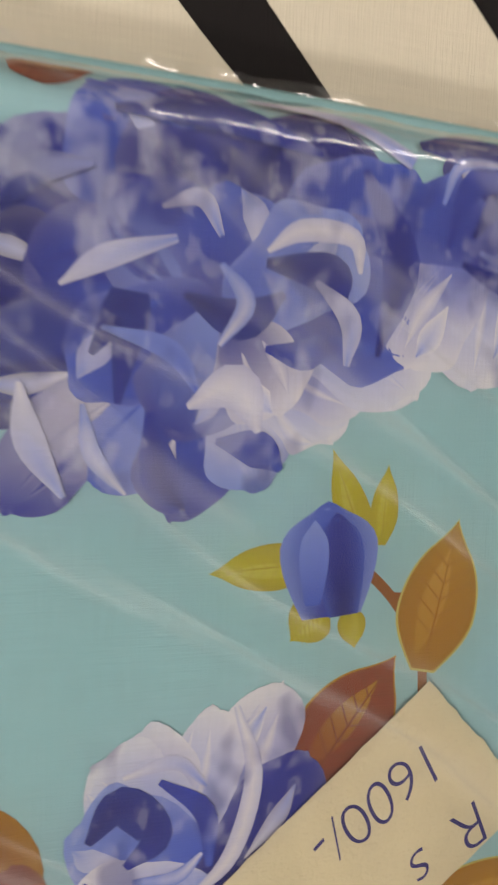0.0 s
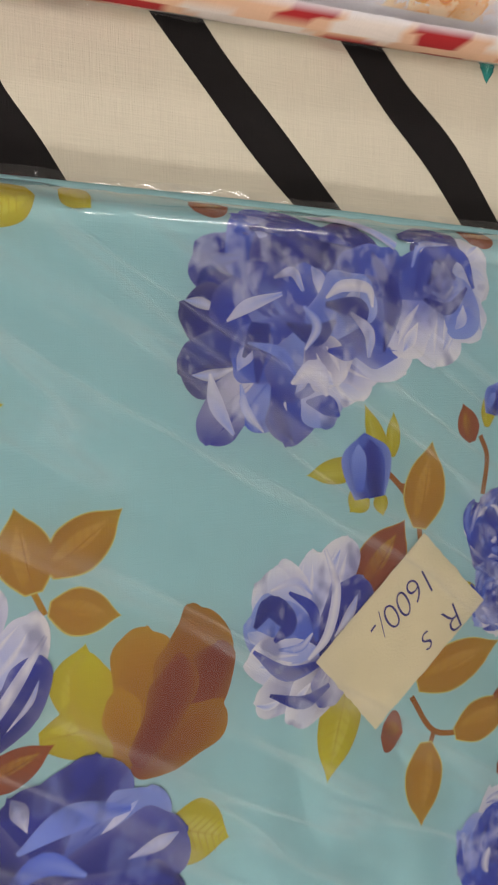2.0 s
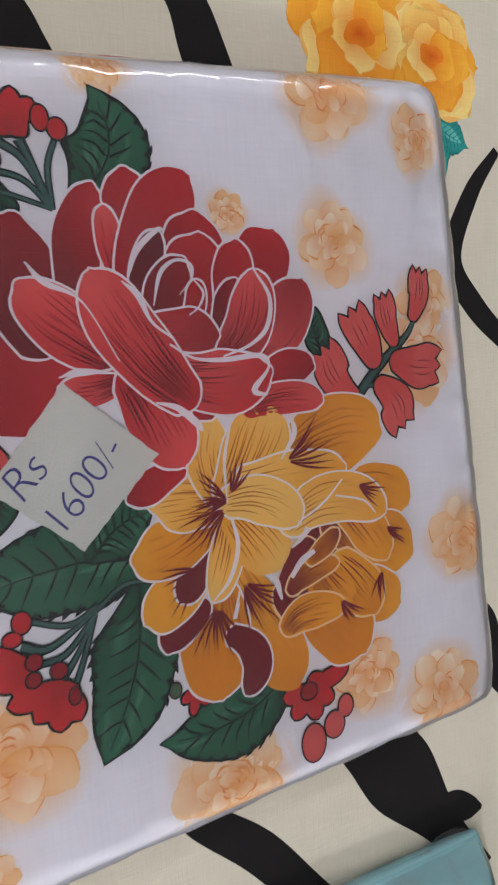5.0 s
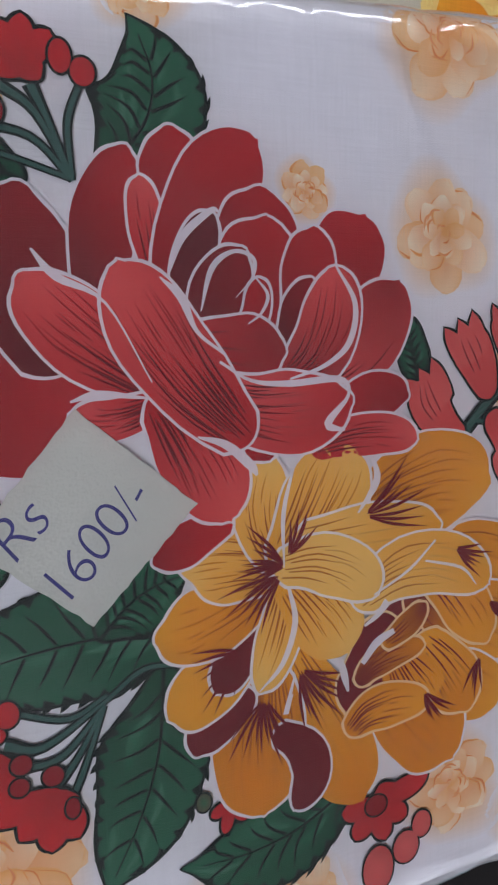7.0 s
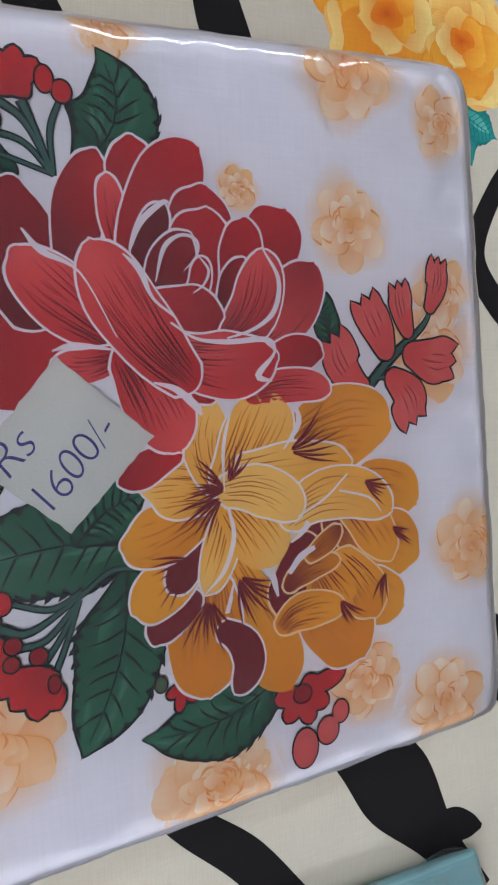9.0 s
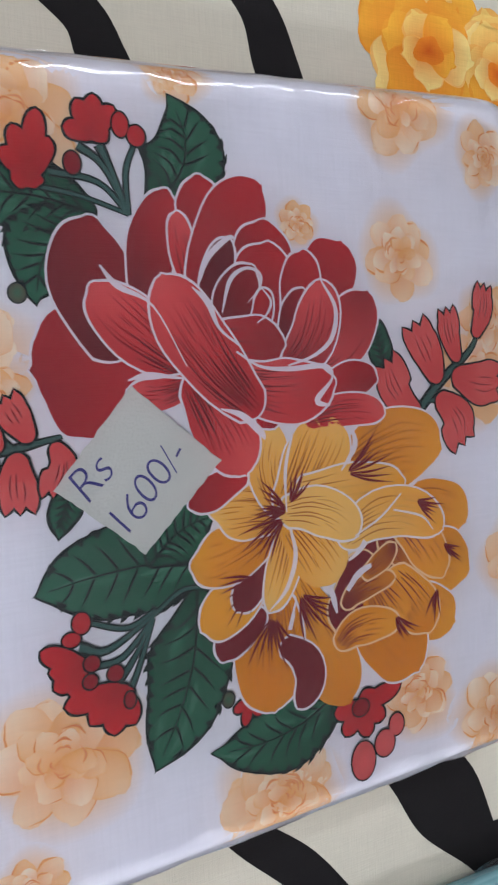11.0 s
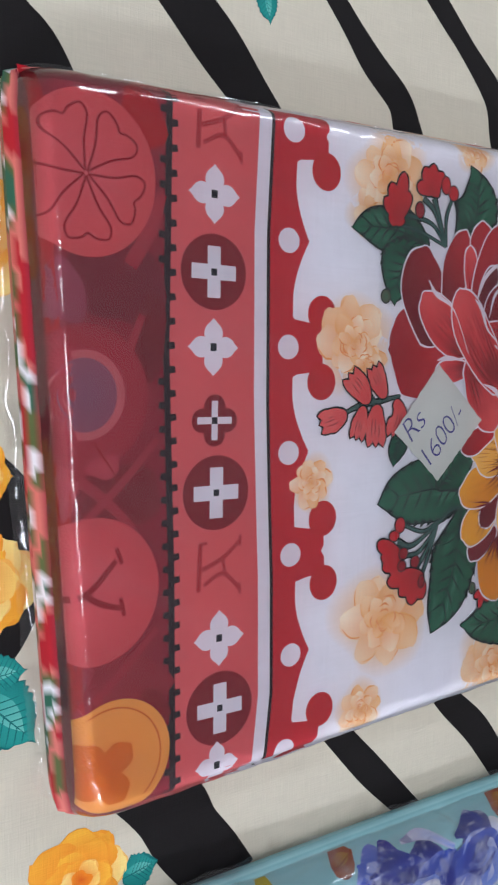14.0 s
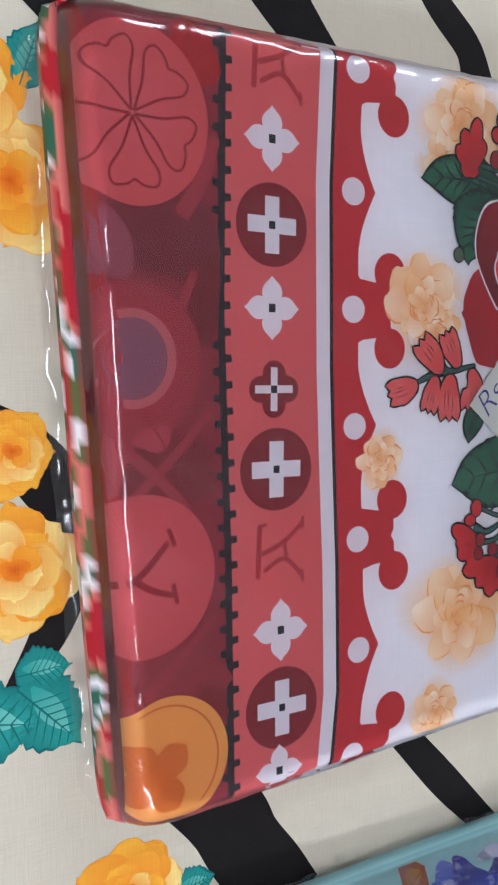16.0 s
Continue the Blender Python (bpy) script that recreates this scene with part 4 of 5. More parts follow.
blossom(72.2, 102.7, [(61.4, 111.8), (66.3, 120.7), (75.7, 127.5), (80, 117.1), (64.8, 100.1), (73.2, 97.5)], 8.5)
blossom(96.8, 120.0, [(85.5, 121.8), (91.1, 132.7), (98.2, 135.3), (106.2, 131.5), (103.6, 121.5)], 7.8)
blossom(81.1, -92.2, [(63.7, -82.2), (66.6, -91.3), (68, -98.8), (75.7, -104)], 9.1)
blossom(94.2, -104.4, [(71.7, -106.8), (81.8, -116.2), (91.4, -123), (100.6, -120.4), (98.2, -111.9)], 10.4)
blossom(214.5, -140.4, [(199.2, -140.2), (204.8, -152.5), (218.7, -156), (228.6, -148.5), (222.6, -133), (238.7, -133.7)], 9.4)
blossom(154.7, -122.5, [(146.6, -126.5), (151.5, -134.1), (159.7, -130.9)], 4.9)
for x, y, rx, ry, c in ((108.5, 124.7, 3.3, 4.8, BLOOM),
                        (115, 120.9, 3.7, 4.1, BLOOM),
                        (88.3, 108.2, 3.2, 4.3, BLOOM_D),
                        (80.6, -73.5, 3.7, 4.4, BLOOM),
                        (76.2, -79.7, 3.7, 2.9, BLOOM),
                        (83.9, -90.9, 3.3, 3.3, BLOOM_D),
                        (82.9, -98.3, 3, 3, BLOOM_D),
                        (93.5, -97, 3.4, 3.4, BLOOM_D),
                        (99.1, -109.6, 2.3, 3.5, BLOOM_D),
                        (215.2, -167.5, 6.9, 9.7, BELL),
                        (228.2, -161.8, 5.9, 6.8, BELL),
                        (235.6, -153.9, 4.4, 5.6, BELL),
                        (214.5, -140.4, 4.7, 4.2, BLOOM_D),
                        (144.1, -120.1, 2.6, 3.3, LEAF_M),
                        (64.2, 58.1, 3.1, 3.4, LEAF_M)):
    d = Dye(RZ, 99)
    d.blob(x, y, rx + 0.8, ry + 0.8, LEAF_LINE, LEAF_LINE, n=18, rings=2)
    d.blob(x, y, rx, ry, c, mix(c, BLOOM_D, 0.3), n=18, rings=2)
    d.done("bud_print", RC, "dark red printed bud")

R_X, R_D, R_M, R_L = lin(108, 20, 36), lin(154, 26, 40), lin(192, 34, 46), lin(226, 88, 90)
RIM, INKED = lin(236, 232, 242), lin(112, 20, 36)



def rose(groups, rim, lines, layer, seed):
    """A large printed rose from curved petals. groups: rows of (shape, root dye, tip dye, count of strokes), the backmost first."""
    d = Dye(RZ, layer)
    rng = random.Random(seed)
    for rows in groups:
        for i, (shape, c0, c1, count) in enumerate(rows):
            place = d.lobe(shape, c0, c1, mix(c0, c1, 0.4), rim if count != 9 else None, 0.95, root=0.62, belly=0.56, blunt=0.42, seed=seed + i)
            if count:
                d.brush(place, lines, count, rng, (0.02, 0.15), (0.35, 0.7), 0.7)
                d.layer -= 1
                d.brush(place, mix(lines, c0, 0.5), count // 2 + 1, rng, (0.35, 0.6), (0.7, 0.9), 0.6)
    return d


BACK = [((113.5, 19.4, 89.2, 27.6, 67.3, 29, 54.4), R_M, R_D, 0),
           ((101.4, 37.7, 93, 63.7, 95, 88.2, 33.3), R_X, R_D, 0),
           ((116.1, 51.9, 119.3, 76.8, 127.3, 100.8, 21.2), R_X, R_M, 0),
           ((139.5, 83.1, 141.3, 94.6, 141, 107.7, 20.2), R_D, R_M, 0),
           ((134.5, 62.9, 132.5, 77.6, 130.9, 92.1, 11.3), R_M, R_L, 3),
           ((141.9, 59.1, 154.2, 86.7, 171.3, 105.7, 28.2), R_D, R_M, 0),
           ((193.2, 53.4, 205, 69.6, 212.6, 82.9, 29.7), R_D, R_M, 0),
           ((195, 26.5, 212.6, 40.1, 226.6, 60.4, 28.2), R_L, R_D, 7)]
INNER = [((169.2, 57.6, 170.5, 75.1, 171.9, 90.7, 28.9), R_X, R_M, 0),
           ((163.4, 43.5, 170, 63.5, 174.1, 81.1, 31), R_D, R_M, 0),
           ((184.7, 48.5, 189.4, 64.2, 191.9, 78.4, 19.6), R_D, R_M, 0),
           ((180.6, 38.3, 185.3, 49.7, 190.7, 61.1, 13.3), R_X, R_D, 0),
           ((181.2, 26.8, 196.1, 41.3, 200, 65.7, 24.2), R_D, R_L, 8),
           ((146.7, 48.4, 147.5, 65, 154.7, 81.8, 14.7), R_X, R_X, 0),
           ((151.8, 36.5, 155.9, 55, 165.9, 70.3, 20.2), R_X, R_D, 0),
           ((163.3, 40, 169.4, 50.6, 169.9, 61.1, 9.9), R_D, R_M, 0)]
FRONT = [((148.2, 39.9, 164.5, 37.6, 179.9, 36.4, 22.7), R_M, R_D, 3),
           ((197.3, 12.8, 214.9, 19.1, 230, 18.2, 17.1), R_M, R_D, 0),
           ((191.2, 1.9, 213, 5.4, 233.9, 1.9, 15.4), R_M, R_L, 6),
           ((154.1, 6, 167, 5.4, 172.5, -0.9, 15), R_M, R_D, 0),
           ((157.3, 21.2, 179.4, 15.1, 206.1, 19.3, 28.7), R_L, R_M, 12),
           ((134.2, 26.3, 111.1, 43.1, 92.6, 61.8, 25.8), R_M, R_L, 14),
           ((155.4, -20.3, 141.3, -26.3, 129.6, -31.7, 15), R_M, R_D, 0),
           ((134, 21.8, 118.6, 16.6, 105.3, 19.2, 13.5), R_M, R_L, 8),
           ((135.6, 20.6, 147.6, 1.6, 157.5, -20.5, 28.5), R_M, R_L, 15),
           ((161.9, 10, 138.8, 36.5, 122.5, 66.2, 29.6), R_M, R_L, 18)]
d = rose((BACK, INNER, FRONT), RIM, INKED, 92, 11)
# white gaps between the curled petals
for gap in ([(139.2, 62.4, 0.5), (144.1, 73.8, 2.6), (153.9, 82.2, 2.1), (157.1, 81.9, 0.5)],
            [(149.5, 50.3, 0.5), (153.8, 64.1, 2.1), (161.6, 69.6, 1.4), (168.6, 67.4, 1.5), (168.1, 61.1, 1), (161.9, 54.6, 0.2)],
            [(169.4, 61.1, 0.5), (173.6, 55.4, 1.3), (171, 49.4, 1), (166.1, 45.9, 0.5)],
            [(199.7, 65.7, 0.8), (207.5, 52.5, 2.1), (205, 38.8, 2.4), (195.1, 31, 1.6), (181.2, 26.8, 0.8)],
            [(136, 61.2, 0.5), (142.9, 54.7, 2.8), (147.9, 43.8, 1.4), (156.8, 36.5, 1)],
            [(105.6, 23.1, 0.7), (114.6, 25.1, 2.4), (130.5, 23, 0.7)],
            [(146.7, 9.2, 0.7), (156.6, 5.9, 2.9), (165.3, -1.7, 3.5), (167.8, -5.5, 1)],
            [(155.4, 33.7, 1), (166.6, 27, 1.2), (181.1, 25.3, 2.3), (200.6, 26, 2.4), (204.4, 20.1, 1.3), (195.8, 10.4, 3.2), (202.8, 7.6, 0.8)],
            [(96.6, 69.3, 0.8), (103.5, 61.2, 2.6), (118.4, 53, 0.9), (132, 28, 0.5)]):
    d.ribbon(gap, RIM, steps=5)
d.done("red_rose_print", RC, "large red rose with white outlines printed on white")


Y_D, Y_M, Y_L = lin(222, 142, 22), lin(238, 170, 44), lin(244, 202, 110)
WINE = lin(122, 28, 42)
OUTER = [((210.5, -26.1, 240.1, -15.2, 268.1, -18.4, 39.5), Y_D, Y_M, 12),
           ((250.8, -41.8, 267.6, -47.7, 283.3, -57.1, 28.7), Y_D, Y_M, 5),
           ((250.3, -63.9, 267.1, -74.5, 284, -84.1, 32.9), Y_D, Y_M, 6),
           ((243.1, -90.8, 259, -100.5, 274.2, -108.9, 28.5), Y_D, Y_M, 4),
           ((217.4, -94.8, 236, -111.9, 250.6, -129.1, 35.9), Y_D, Y_D, 8),
           ((179.9, -75.4, 194.4, -106.8, 208.4, -136.8, 33.2), Y_M, Y_D, 9),
           ((168.7, -78.8, 166.3, -103.9, 166.5, -131.2, 36.6), Y_D, Y_D, 14),
           ((174.6, -101.6, 186.8, -115.9, 179, -132.2, 16.2), WINE, WINE, 0),
           ((161.7, -85.2, 149.5, -91.9, 141.8, -102.1, 16.8), WINE, WINE, 0),
           ((163.8, -66.7, 146.3, -78.9, 132.6, -86.3, 23.2), Y_M, Y_M, 0),
           ((165.6, -56.9, 158.4, -69.6, 150, -80.8, 15.9), WINE, WINE, 0)]
CROWN = [((174.3, -41.7, 148.7, -54.7, 129.2, -56.9, 25.9), Y_D, Y_M, 6),
           ((177.1, -40, 154.8, -34.3, 139.1, -35.5, 29.4), Y_M, Y_L, 12),
           ((177.2, -37.6, 169.1, -19, 174.7, 0.7, 21.5), Y_M, Y_L, 8),
           ((178.6, -37.7, 194.8, -15.9, 202.1, 2.9, 34.3), Y_M, Y_L, 13),
           ((178.4, -42.2, 175.3, -63.3, 166.3, -84, 17.4), Y_M, Y_L, 7),
           ((179.7, -44.9, 193.2, -60.6, 202.9, -76.3, 28.8), Y_M, Y_L, 9)]
HEART = [((224.6, -63.3, 233.7, -76.8, 236.5, -92.5, 32.6), WINE, WINE, 0),
           ((218.2, -67.9, 211.5, -88.4, 204.9, -103.4, 25.8), WINE, WINE, 0),
           ((231, -58.7, 245.3, -68.8, 250, -79.2, 18.2), WINE, Y_D, 5),
           ((240.8, -51.7, 255.3, -64.5, 266.9, -83.1, 22.2), Y_D, Y_M, 6),
           ((236.9, -78.7, 249.6, -94.6, 257.8, -110.3, 24.9), Y_M, Y_D, 7),
           ((224, -82.2, 233.1, -97.5, 236.2, -103.6, 27.1), Y_D, Y_M, 9),
           ((204.9, -106.1, 217.3, -100.2, 239.5, -102.8, 17.5), Y_D, Y_M, 8),
           ((208.5, -87.9, 217.8, -81.3, 236.9, -78.7, 11.6), WINE, Y_D, 6),
           ((219.6, -74.8, 229.1, -69.4, 237.3, -62.2, 10), Y_D, WINE, 4)]
FOLD = [((185.8, -31.6, 213.3, -32.9, 244.5, -31.7, 24.7), Y_L, Y_M, 6),
           ((209.5, -55.6, 237.7, -45.9, 267.4, -59, 25), Y_L, Y_M, 7),
           ((177.1, -39.5, 198.2, -41.8, 215.6, -55.5, 22.4), Y_L, Y_L, 6)]
d = rose((OUTER, CROWN), RIM, lin(170, 92, 30), 95, 23)
d.done("yellow_rose_print", RC, "large golden rose with maroon heart printed on white")
rose((HEART,), mix(Y_L, RIM, 0.3), WINE, 132, 29).done("rose_heart_print", RC, "maroon and gold heart of the printed rose")
d = rose((FOLD,), RIM, lin(190, 122, 46), 152, 31)
heart = random.Random(8)
# maroon strokes from the hubs, white flecks in the heart
for (x, y), turn, reach, count in (((178, -39.1), 165, 22.4, 9),
                                  ((176.2, -42), 215, 26.2, 7),
                                  ((178.7, -35.9), 55, 19.7, 6),
                                  ((209.9, -24.8), 14, 30.6, 8),
                                  ((250.8, -41.8), -30, 21.2, 6),
                                  ((267.3, -66), -40, 17.3, 5),
                                  ((162.4, -67.8), 205, 28.4, 9),
                                  ((168.4, -86.4), 262, 31.6, 10),
                                  ((182.5, -78.4), -55, 32.5, 9),
                                  ((263.4, -88.3), 250, 19, 5),
                                  ((236.4, -98), -60, 18.1, 6)):
    for k in range(count):
        a = radians(turn + (k - (count - 1) / 2) * 9 + heart.uniform(-3, 3))
        q = reach * heart.uniform(0.55, 1.0)
        d.layer = 171
        d.ribbon([(x + q * 0.1 * math.cos(a), y + q * 0.1 * math.sin(a), 0.5), (x + q * 0.5 * math.cos(a), y + q * 0.5 * math.sin(a), 1.3), (x + q * math.cos(a + 0.08), y + q * math.sin(a + 0.08), 0.1)], WINE, steps=3, across=2)
d.layer = 172
for gap in ([(177.1, -39.5, 0.5), (177.4, -19.6, 1.8), (182.2, -2.6, 0.8)],
            [(207.6, -23.3, 0.8), (215.7, -12.2, 3.1), (214.2, -3.1, 1.1)],
            [(178.8, -47.3, 1.3), (181, -60.2, 2.4), (175.7, -74.8, 2.1), (166.3, -83.5, 0.5)],
            [(199.3, -77.1, 1.7), (200.8, -84, 3.1), (202.4, -90.9, 1.1)],
            [(220.1, -58.7, 3.5), (215.3, -63.5, 2.3), (209.8, -66.7, 1.1)],
            [(222.8, -70.7, 2.3), (215, -74.1, 3.5), (208.7, -81.2, 2.3)],
            [(237.1, -45.3, 0.9), (254, -50.4, 1.2), (261.2, -58.2, 0.6)],
            [(214.1, -55.3, 0.8), (229.7, -47.8, 1.2), (241.8, -37.7, 0.9)],
            [(179.4, -87, 0.5), (176.3, -94.2, 2.1), (180.2, -80.6, 0.8)]):
    d.ribbon(gap, RIM, steps=4)
d.done("rose_fold_print", RC, "pale folded petals of the golden rose")

RED_PACK.tag([(106.7, 21), (145.5, -13), (109, -49), (72.8, -18.4)], PAPER, [("Rs", 86, -27, 50, 20, 0.25), ("1600/-", 100.5, -43, 48.5, 19, 0.1)], "torn white paper price slip")

# ---- blue pack ----
BZ, BC = BLUE_PACK.z, BLUE_PACK.cloth
NAVY, INDIGO, BLUE, PERI, MILK = lin(28, 32, 120), lin(46, 58, 164), lin(76, 104, 208), lin(140, 162, 230), lin(236, 234, 240)
OCHRE, OCHRE_D, RUST, LIME, LIME_D = lin(190, 144, 48), lin(166, 112, 36), lin(142, 74, 54), lin(204, 194, 48), lin(178, 160, 44)


def watercolour_rose(x, y, rx, ry, seed, dark=0.0, layer=30, turn=0.0, name="blue_rose_print"):
    """A loose blue rose: rings of petals, dark at the root and milky at the rim, with brushed streaks."""
    rng = random.Random(seed)
    d = Dye(BZ, layer, BLUE_PACK.clip)
    n = 10 if rx > 28 else 8
    for i in range(n):
        a = 2 * math.pi * (i + rng.uniform(-0.25, 0.25)) / n + turn
        q = rng.uniform(0.88, 1.06)
        pick = rng.random() - dark
        c0, c1 = (BLUE, MILK) if pick > 0.55 else (INDIGO, PERI) if pick > 0.25 else (NAVY, INDIGO)
        d.petal(x, y, x + rx * q * math.cos(a), y + ry * q * math.sin(a), (rx + ry) / 2 * rng.uniform(0.7, 0.95), c0, c1, c_edge=mix(c1, MILK, 0.5 * (1 - dark)), root=0.4, blunt=0.36, ruffle=0.04, seed=seed + i, bend=rng.uniform(-0.3, 0.3))
    d.blob(x, y, rx * 0.78, ry * 0.78, INDIGO, mix(BLUE, INDIGO, 0.4 + dark), rough=0.14, seed=seed, n=36)
    # brushed petal rims, curling round the heart
    for k, ra in enumerate((0.86, 0.74, 0.62, 0.5, 0.39, 0.28, 0.17)):
        for i in range(5 if k < 5 else 3):
            a0 = 2 * math.pi * (i + rng.uniform(-0.3, 0.3)) / (5 if k < 5 else 3) + k * 1.1
            span = rng.uniform(0.6, 1.3)
            w = (rx + ry) / 2 * rng.uniform(0.10, 0.26) * (1 - 0.3 * (k > 4))
            wob = rng.uniform(-0.16, 0.16)
            pts = []
            for t in range(6):
                s = t / 5
                a = a0 + span * s
                r = ra * (1 + wob * math.sin(math.pi * s * 1.5) + 0.1 * math.cos(3 * s + k))
                pts.append((x + rx * r * math.cos(a), y + ry * r * math.sin(a), 0.3 + w * math.sin(math.pi * (0.06 + 0.88 * s))))
            pick = rng.random() - dark * 0.8
            d.ribbon(pts, MILK if pick > 0.6 else PERI if pick > 0.38 else NAVY if pick < 0.16 else INDIGO, MILK if pick > 0.75 else BLUE, steps=4, across=7, soft=mix(BLUE, INDIGO, 0.3 + dark))
    return d


def blue_rose(*a, **k):
    name = k.get("name", "blue_rose_print")
    watercolour_rose(*a, **k).done(name, BC, "blue and white watercolour rose printed on turquoise", WATER_DARK if k.get("dark", 0) > 0.25 else WATER)


def stems(paths, col, w):
    d = Dye(BZ, 2, BLUE_PACK.clip)
    for p in paths:
        d.layer = 2
        d.ribbon([(x, y, w) for x, y in p], col, mix(col, OCHRE_D, 0.5), steps=5)
    d.done("stem_print", BC, "ochre printed stems")


stems([[(-64.4, -358), (-65.7, -386), (-73.7, -407), (-79, -435)], [(-65.7, -386), (-48, -377.5), (-30, -365)], [(-48, -377.5), (-38, -369), (-37, -361)]], OCHRE, 4.2)
stems([[(-74, -404), (-84, -397)], [(-73.5, -402), (-60, -408)], [(-20, -437), (-16, -446)]], OCHRE, 2.4)
stems([[(136, -397), (148, -408), (157, -422), (159, -436)], [(148, -408), (166, -409)], [(152, -508), (165, -527), (186, -531)], [(165, -527), (160, -540)], [(196, -386), (200, -397), (197, -415)]], lin(158, 96, 48), 2.8)

leafy(BZ, BC, [(158.5, -428, 166.8, -388, 23), (156, -503, 206, -489, 22), (178, -531, 215, -521, 20), (160, -532, 157, -572, 21), (-76, -400.5, -97, -387, 16), (-66, -405, -46, -415, 15), (-20, -437, -26, -405, 21), (-14, -430, 15, -408, 20), (-14, -444, 13, -450, 18)],
      OCHRE_D, OCHRE, lin(206, 160, 70), "leaf_print", "ochre brown leaf printed on turquoise", lin(172, 120, 38), 4, lin(206, 196, 110), 0.0)
leafy(BZ, BC, [(126, -457, 150, -424, 26)], RUST, lin(150, 76, 48), OCHRE, "leaf_print", "rust brown leaf printed on turquoise", lin(136, 74, 46), 4, OCHRE, 0.0)
d = Dye(BZ, 6, BLUE_PACK.clip)
for shape, c0, c1 in (((11.8, -507.4, 2.5, -482.8, -0, -463.6, 19.8), LIME_D, LIME),
                      ((15.3, -508.4, 20.5, -471.6, 23, -456.4, 23.8), OCHRE_D, OCHRE),
                      ((22.4, -510.4, 42.4, -476.8, 41.6, -450.1, 31.7), RUST, OCHRE_D),
                      ((26, -511.4, 47.7, -484.7, 54.2, -466.5, 21.5), RUST, lin(132, 62, 52)),
                      ((18.7, -512.5, 41.3, -502.7, 55.2, -491.5, 21.4), RUST, OCHRE_D),
                      ((15.3, -508.4, 12.5, -491.7, 11.3, -478.8, 15.5), OCHRE_D, OCHRE),
                      ((18.9, -509.4, 32.6, -487.4, 37.1, -469.1, 19.6), lin(132, 62, 52), RUST)):
    d.lobe(shape, c0, c1, mix(c1, OCHRE, 0.5), root=0.55, blunt=0.45, ruffle=0.09)
d.done("sepal_print", BC, "rust and ochre rose sepals printed on turquoise")
leafy(BZ, BC, [(216, -400, 227, -393, 11), (191, -389, 185.5, -370, 13), (204, -554, 236, -556, 17), (135, -521, 147, -524, 20), (192, -291, 214, -284, 14), (50, -287, 70, -283, 12), (-43, -508, -14, -496, 15), (-109, -533, -82, -516, 22), (200, -520, 222, -512, 10)],
      RUST, lin(160, 84, 40), OCHRE, "leaf_print", "small russet leaf printed on turquoise", lin(120, 52, 30), 4)
leafy(BZ, BC, [(117, -494, 105, -539, 22), (126, -398, 98, -400, 12), (129, -409, 120, -418, 13), (141, -399, 129, -369, 10), (144, -394, 145, -373, 8), (119, -496, 117, -513, 17), (-15, -286, -39, -301, 18), (-2, -282, 7, -292, 15), (-32, -282, -50, -282, 11),
               (-42, -371, -28, -366, 6), (136, -410, 138, -421, 8), (200, -382, 203, -362, 9), (-62, -350, -100, -359, 26), (-62, -352, -88, -373, 20), (-61, -343, -44, -311, 12), (-58, -347, -40, -329, 10), (-72, -350, -99, -333, 17), (-66, -350, -70, -378, 16),
               (-9, -486, -1, -459, 20), (-20, -494, 23, -492, 22), (30, -540, 57, -551, 28), (-86, -308, -84, -296, 5), (-72, -308, -71, -298, 4), (-107, -470, -104, -440, 16), (-106, -560, -84, -540, 22), (190, -472, 182, -455, 14), (-102, -300, -98, -330, 10)],
      LIME_D, LIME, lin(206, 200, 90), "leaf_print", "yellow-green leaf printed on turquoise", lin(184, 160, 40), 3)

# the large peony and the smaller roses
def painted_rose(petals, brushed, layer, material, name="blue_rose_print"):
    """A loose watercolour rose. petals: (shape, root dye, tip dye), the backmost first; brushed: tapering strokes (points, dye, dye at the end)."""
    d = Dye(BZ, layer, BLUE_PACK.clip)
    rng = random.Random(layer)
    for i, (shape, c0, c1) in enumerate(petals):
        place = d.lobe(shape, c0, c1, mix(c1, MILK, 0.2), root=0.55, belly=0.6, blunt=0.42, ruffle=0.07, seed=i, n=13)
        for k in range(2):
            v = rng.uniform(-0.6, 0.6)
            d.ribbon([(*place(0.25, v), 0.4), (*place(0.55, v * 1.1), shape[6] * rng.uniform(0.08, 0.2)), (*place(0.85, v), 0.3)], mix(c0, c1, rng.choice((0.1, 0.9))), c1, steps=4, across=5, soft=mix(c0, c1, 0.6))
        if rng.random() < 0.6:
            v, q = rng.uniform(-0.5, 0.5), rng.uniform(0.55, 0.75)
            d.ribbon([(*place(q - 0.25, v), 0.4), (*place(q, v * 1.2), shape[6] * rng.uniform(0.12, 0.3)), (*place(q + 0.2, v), 0.4)], MILK, PERI, steps=4, across=5, soft=mix(MILK, c1, 0.5))
    for points, c0, c1 in brushed:
        d.ribbon(points, c0, c1, steps=5, across=7, soft=mix(c0, BLUE, 0.3))
    d.done(name, BC, "blue and white watercolour rose printed on turquoise", material)


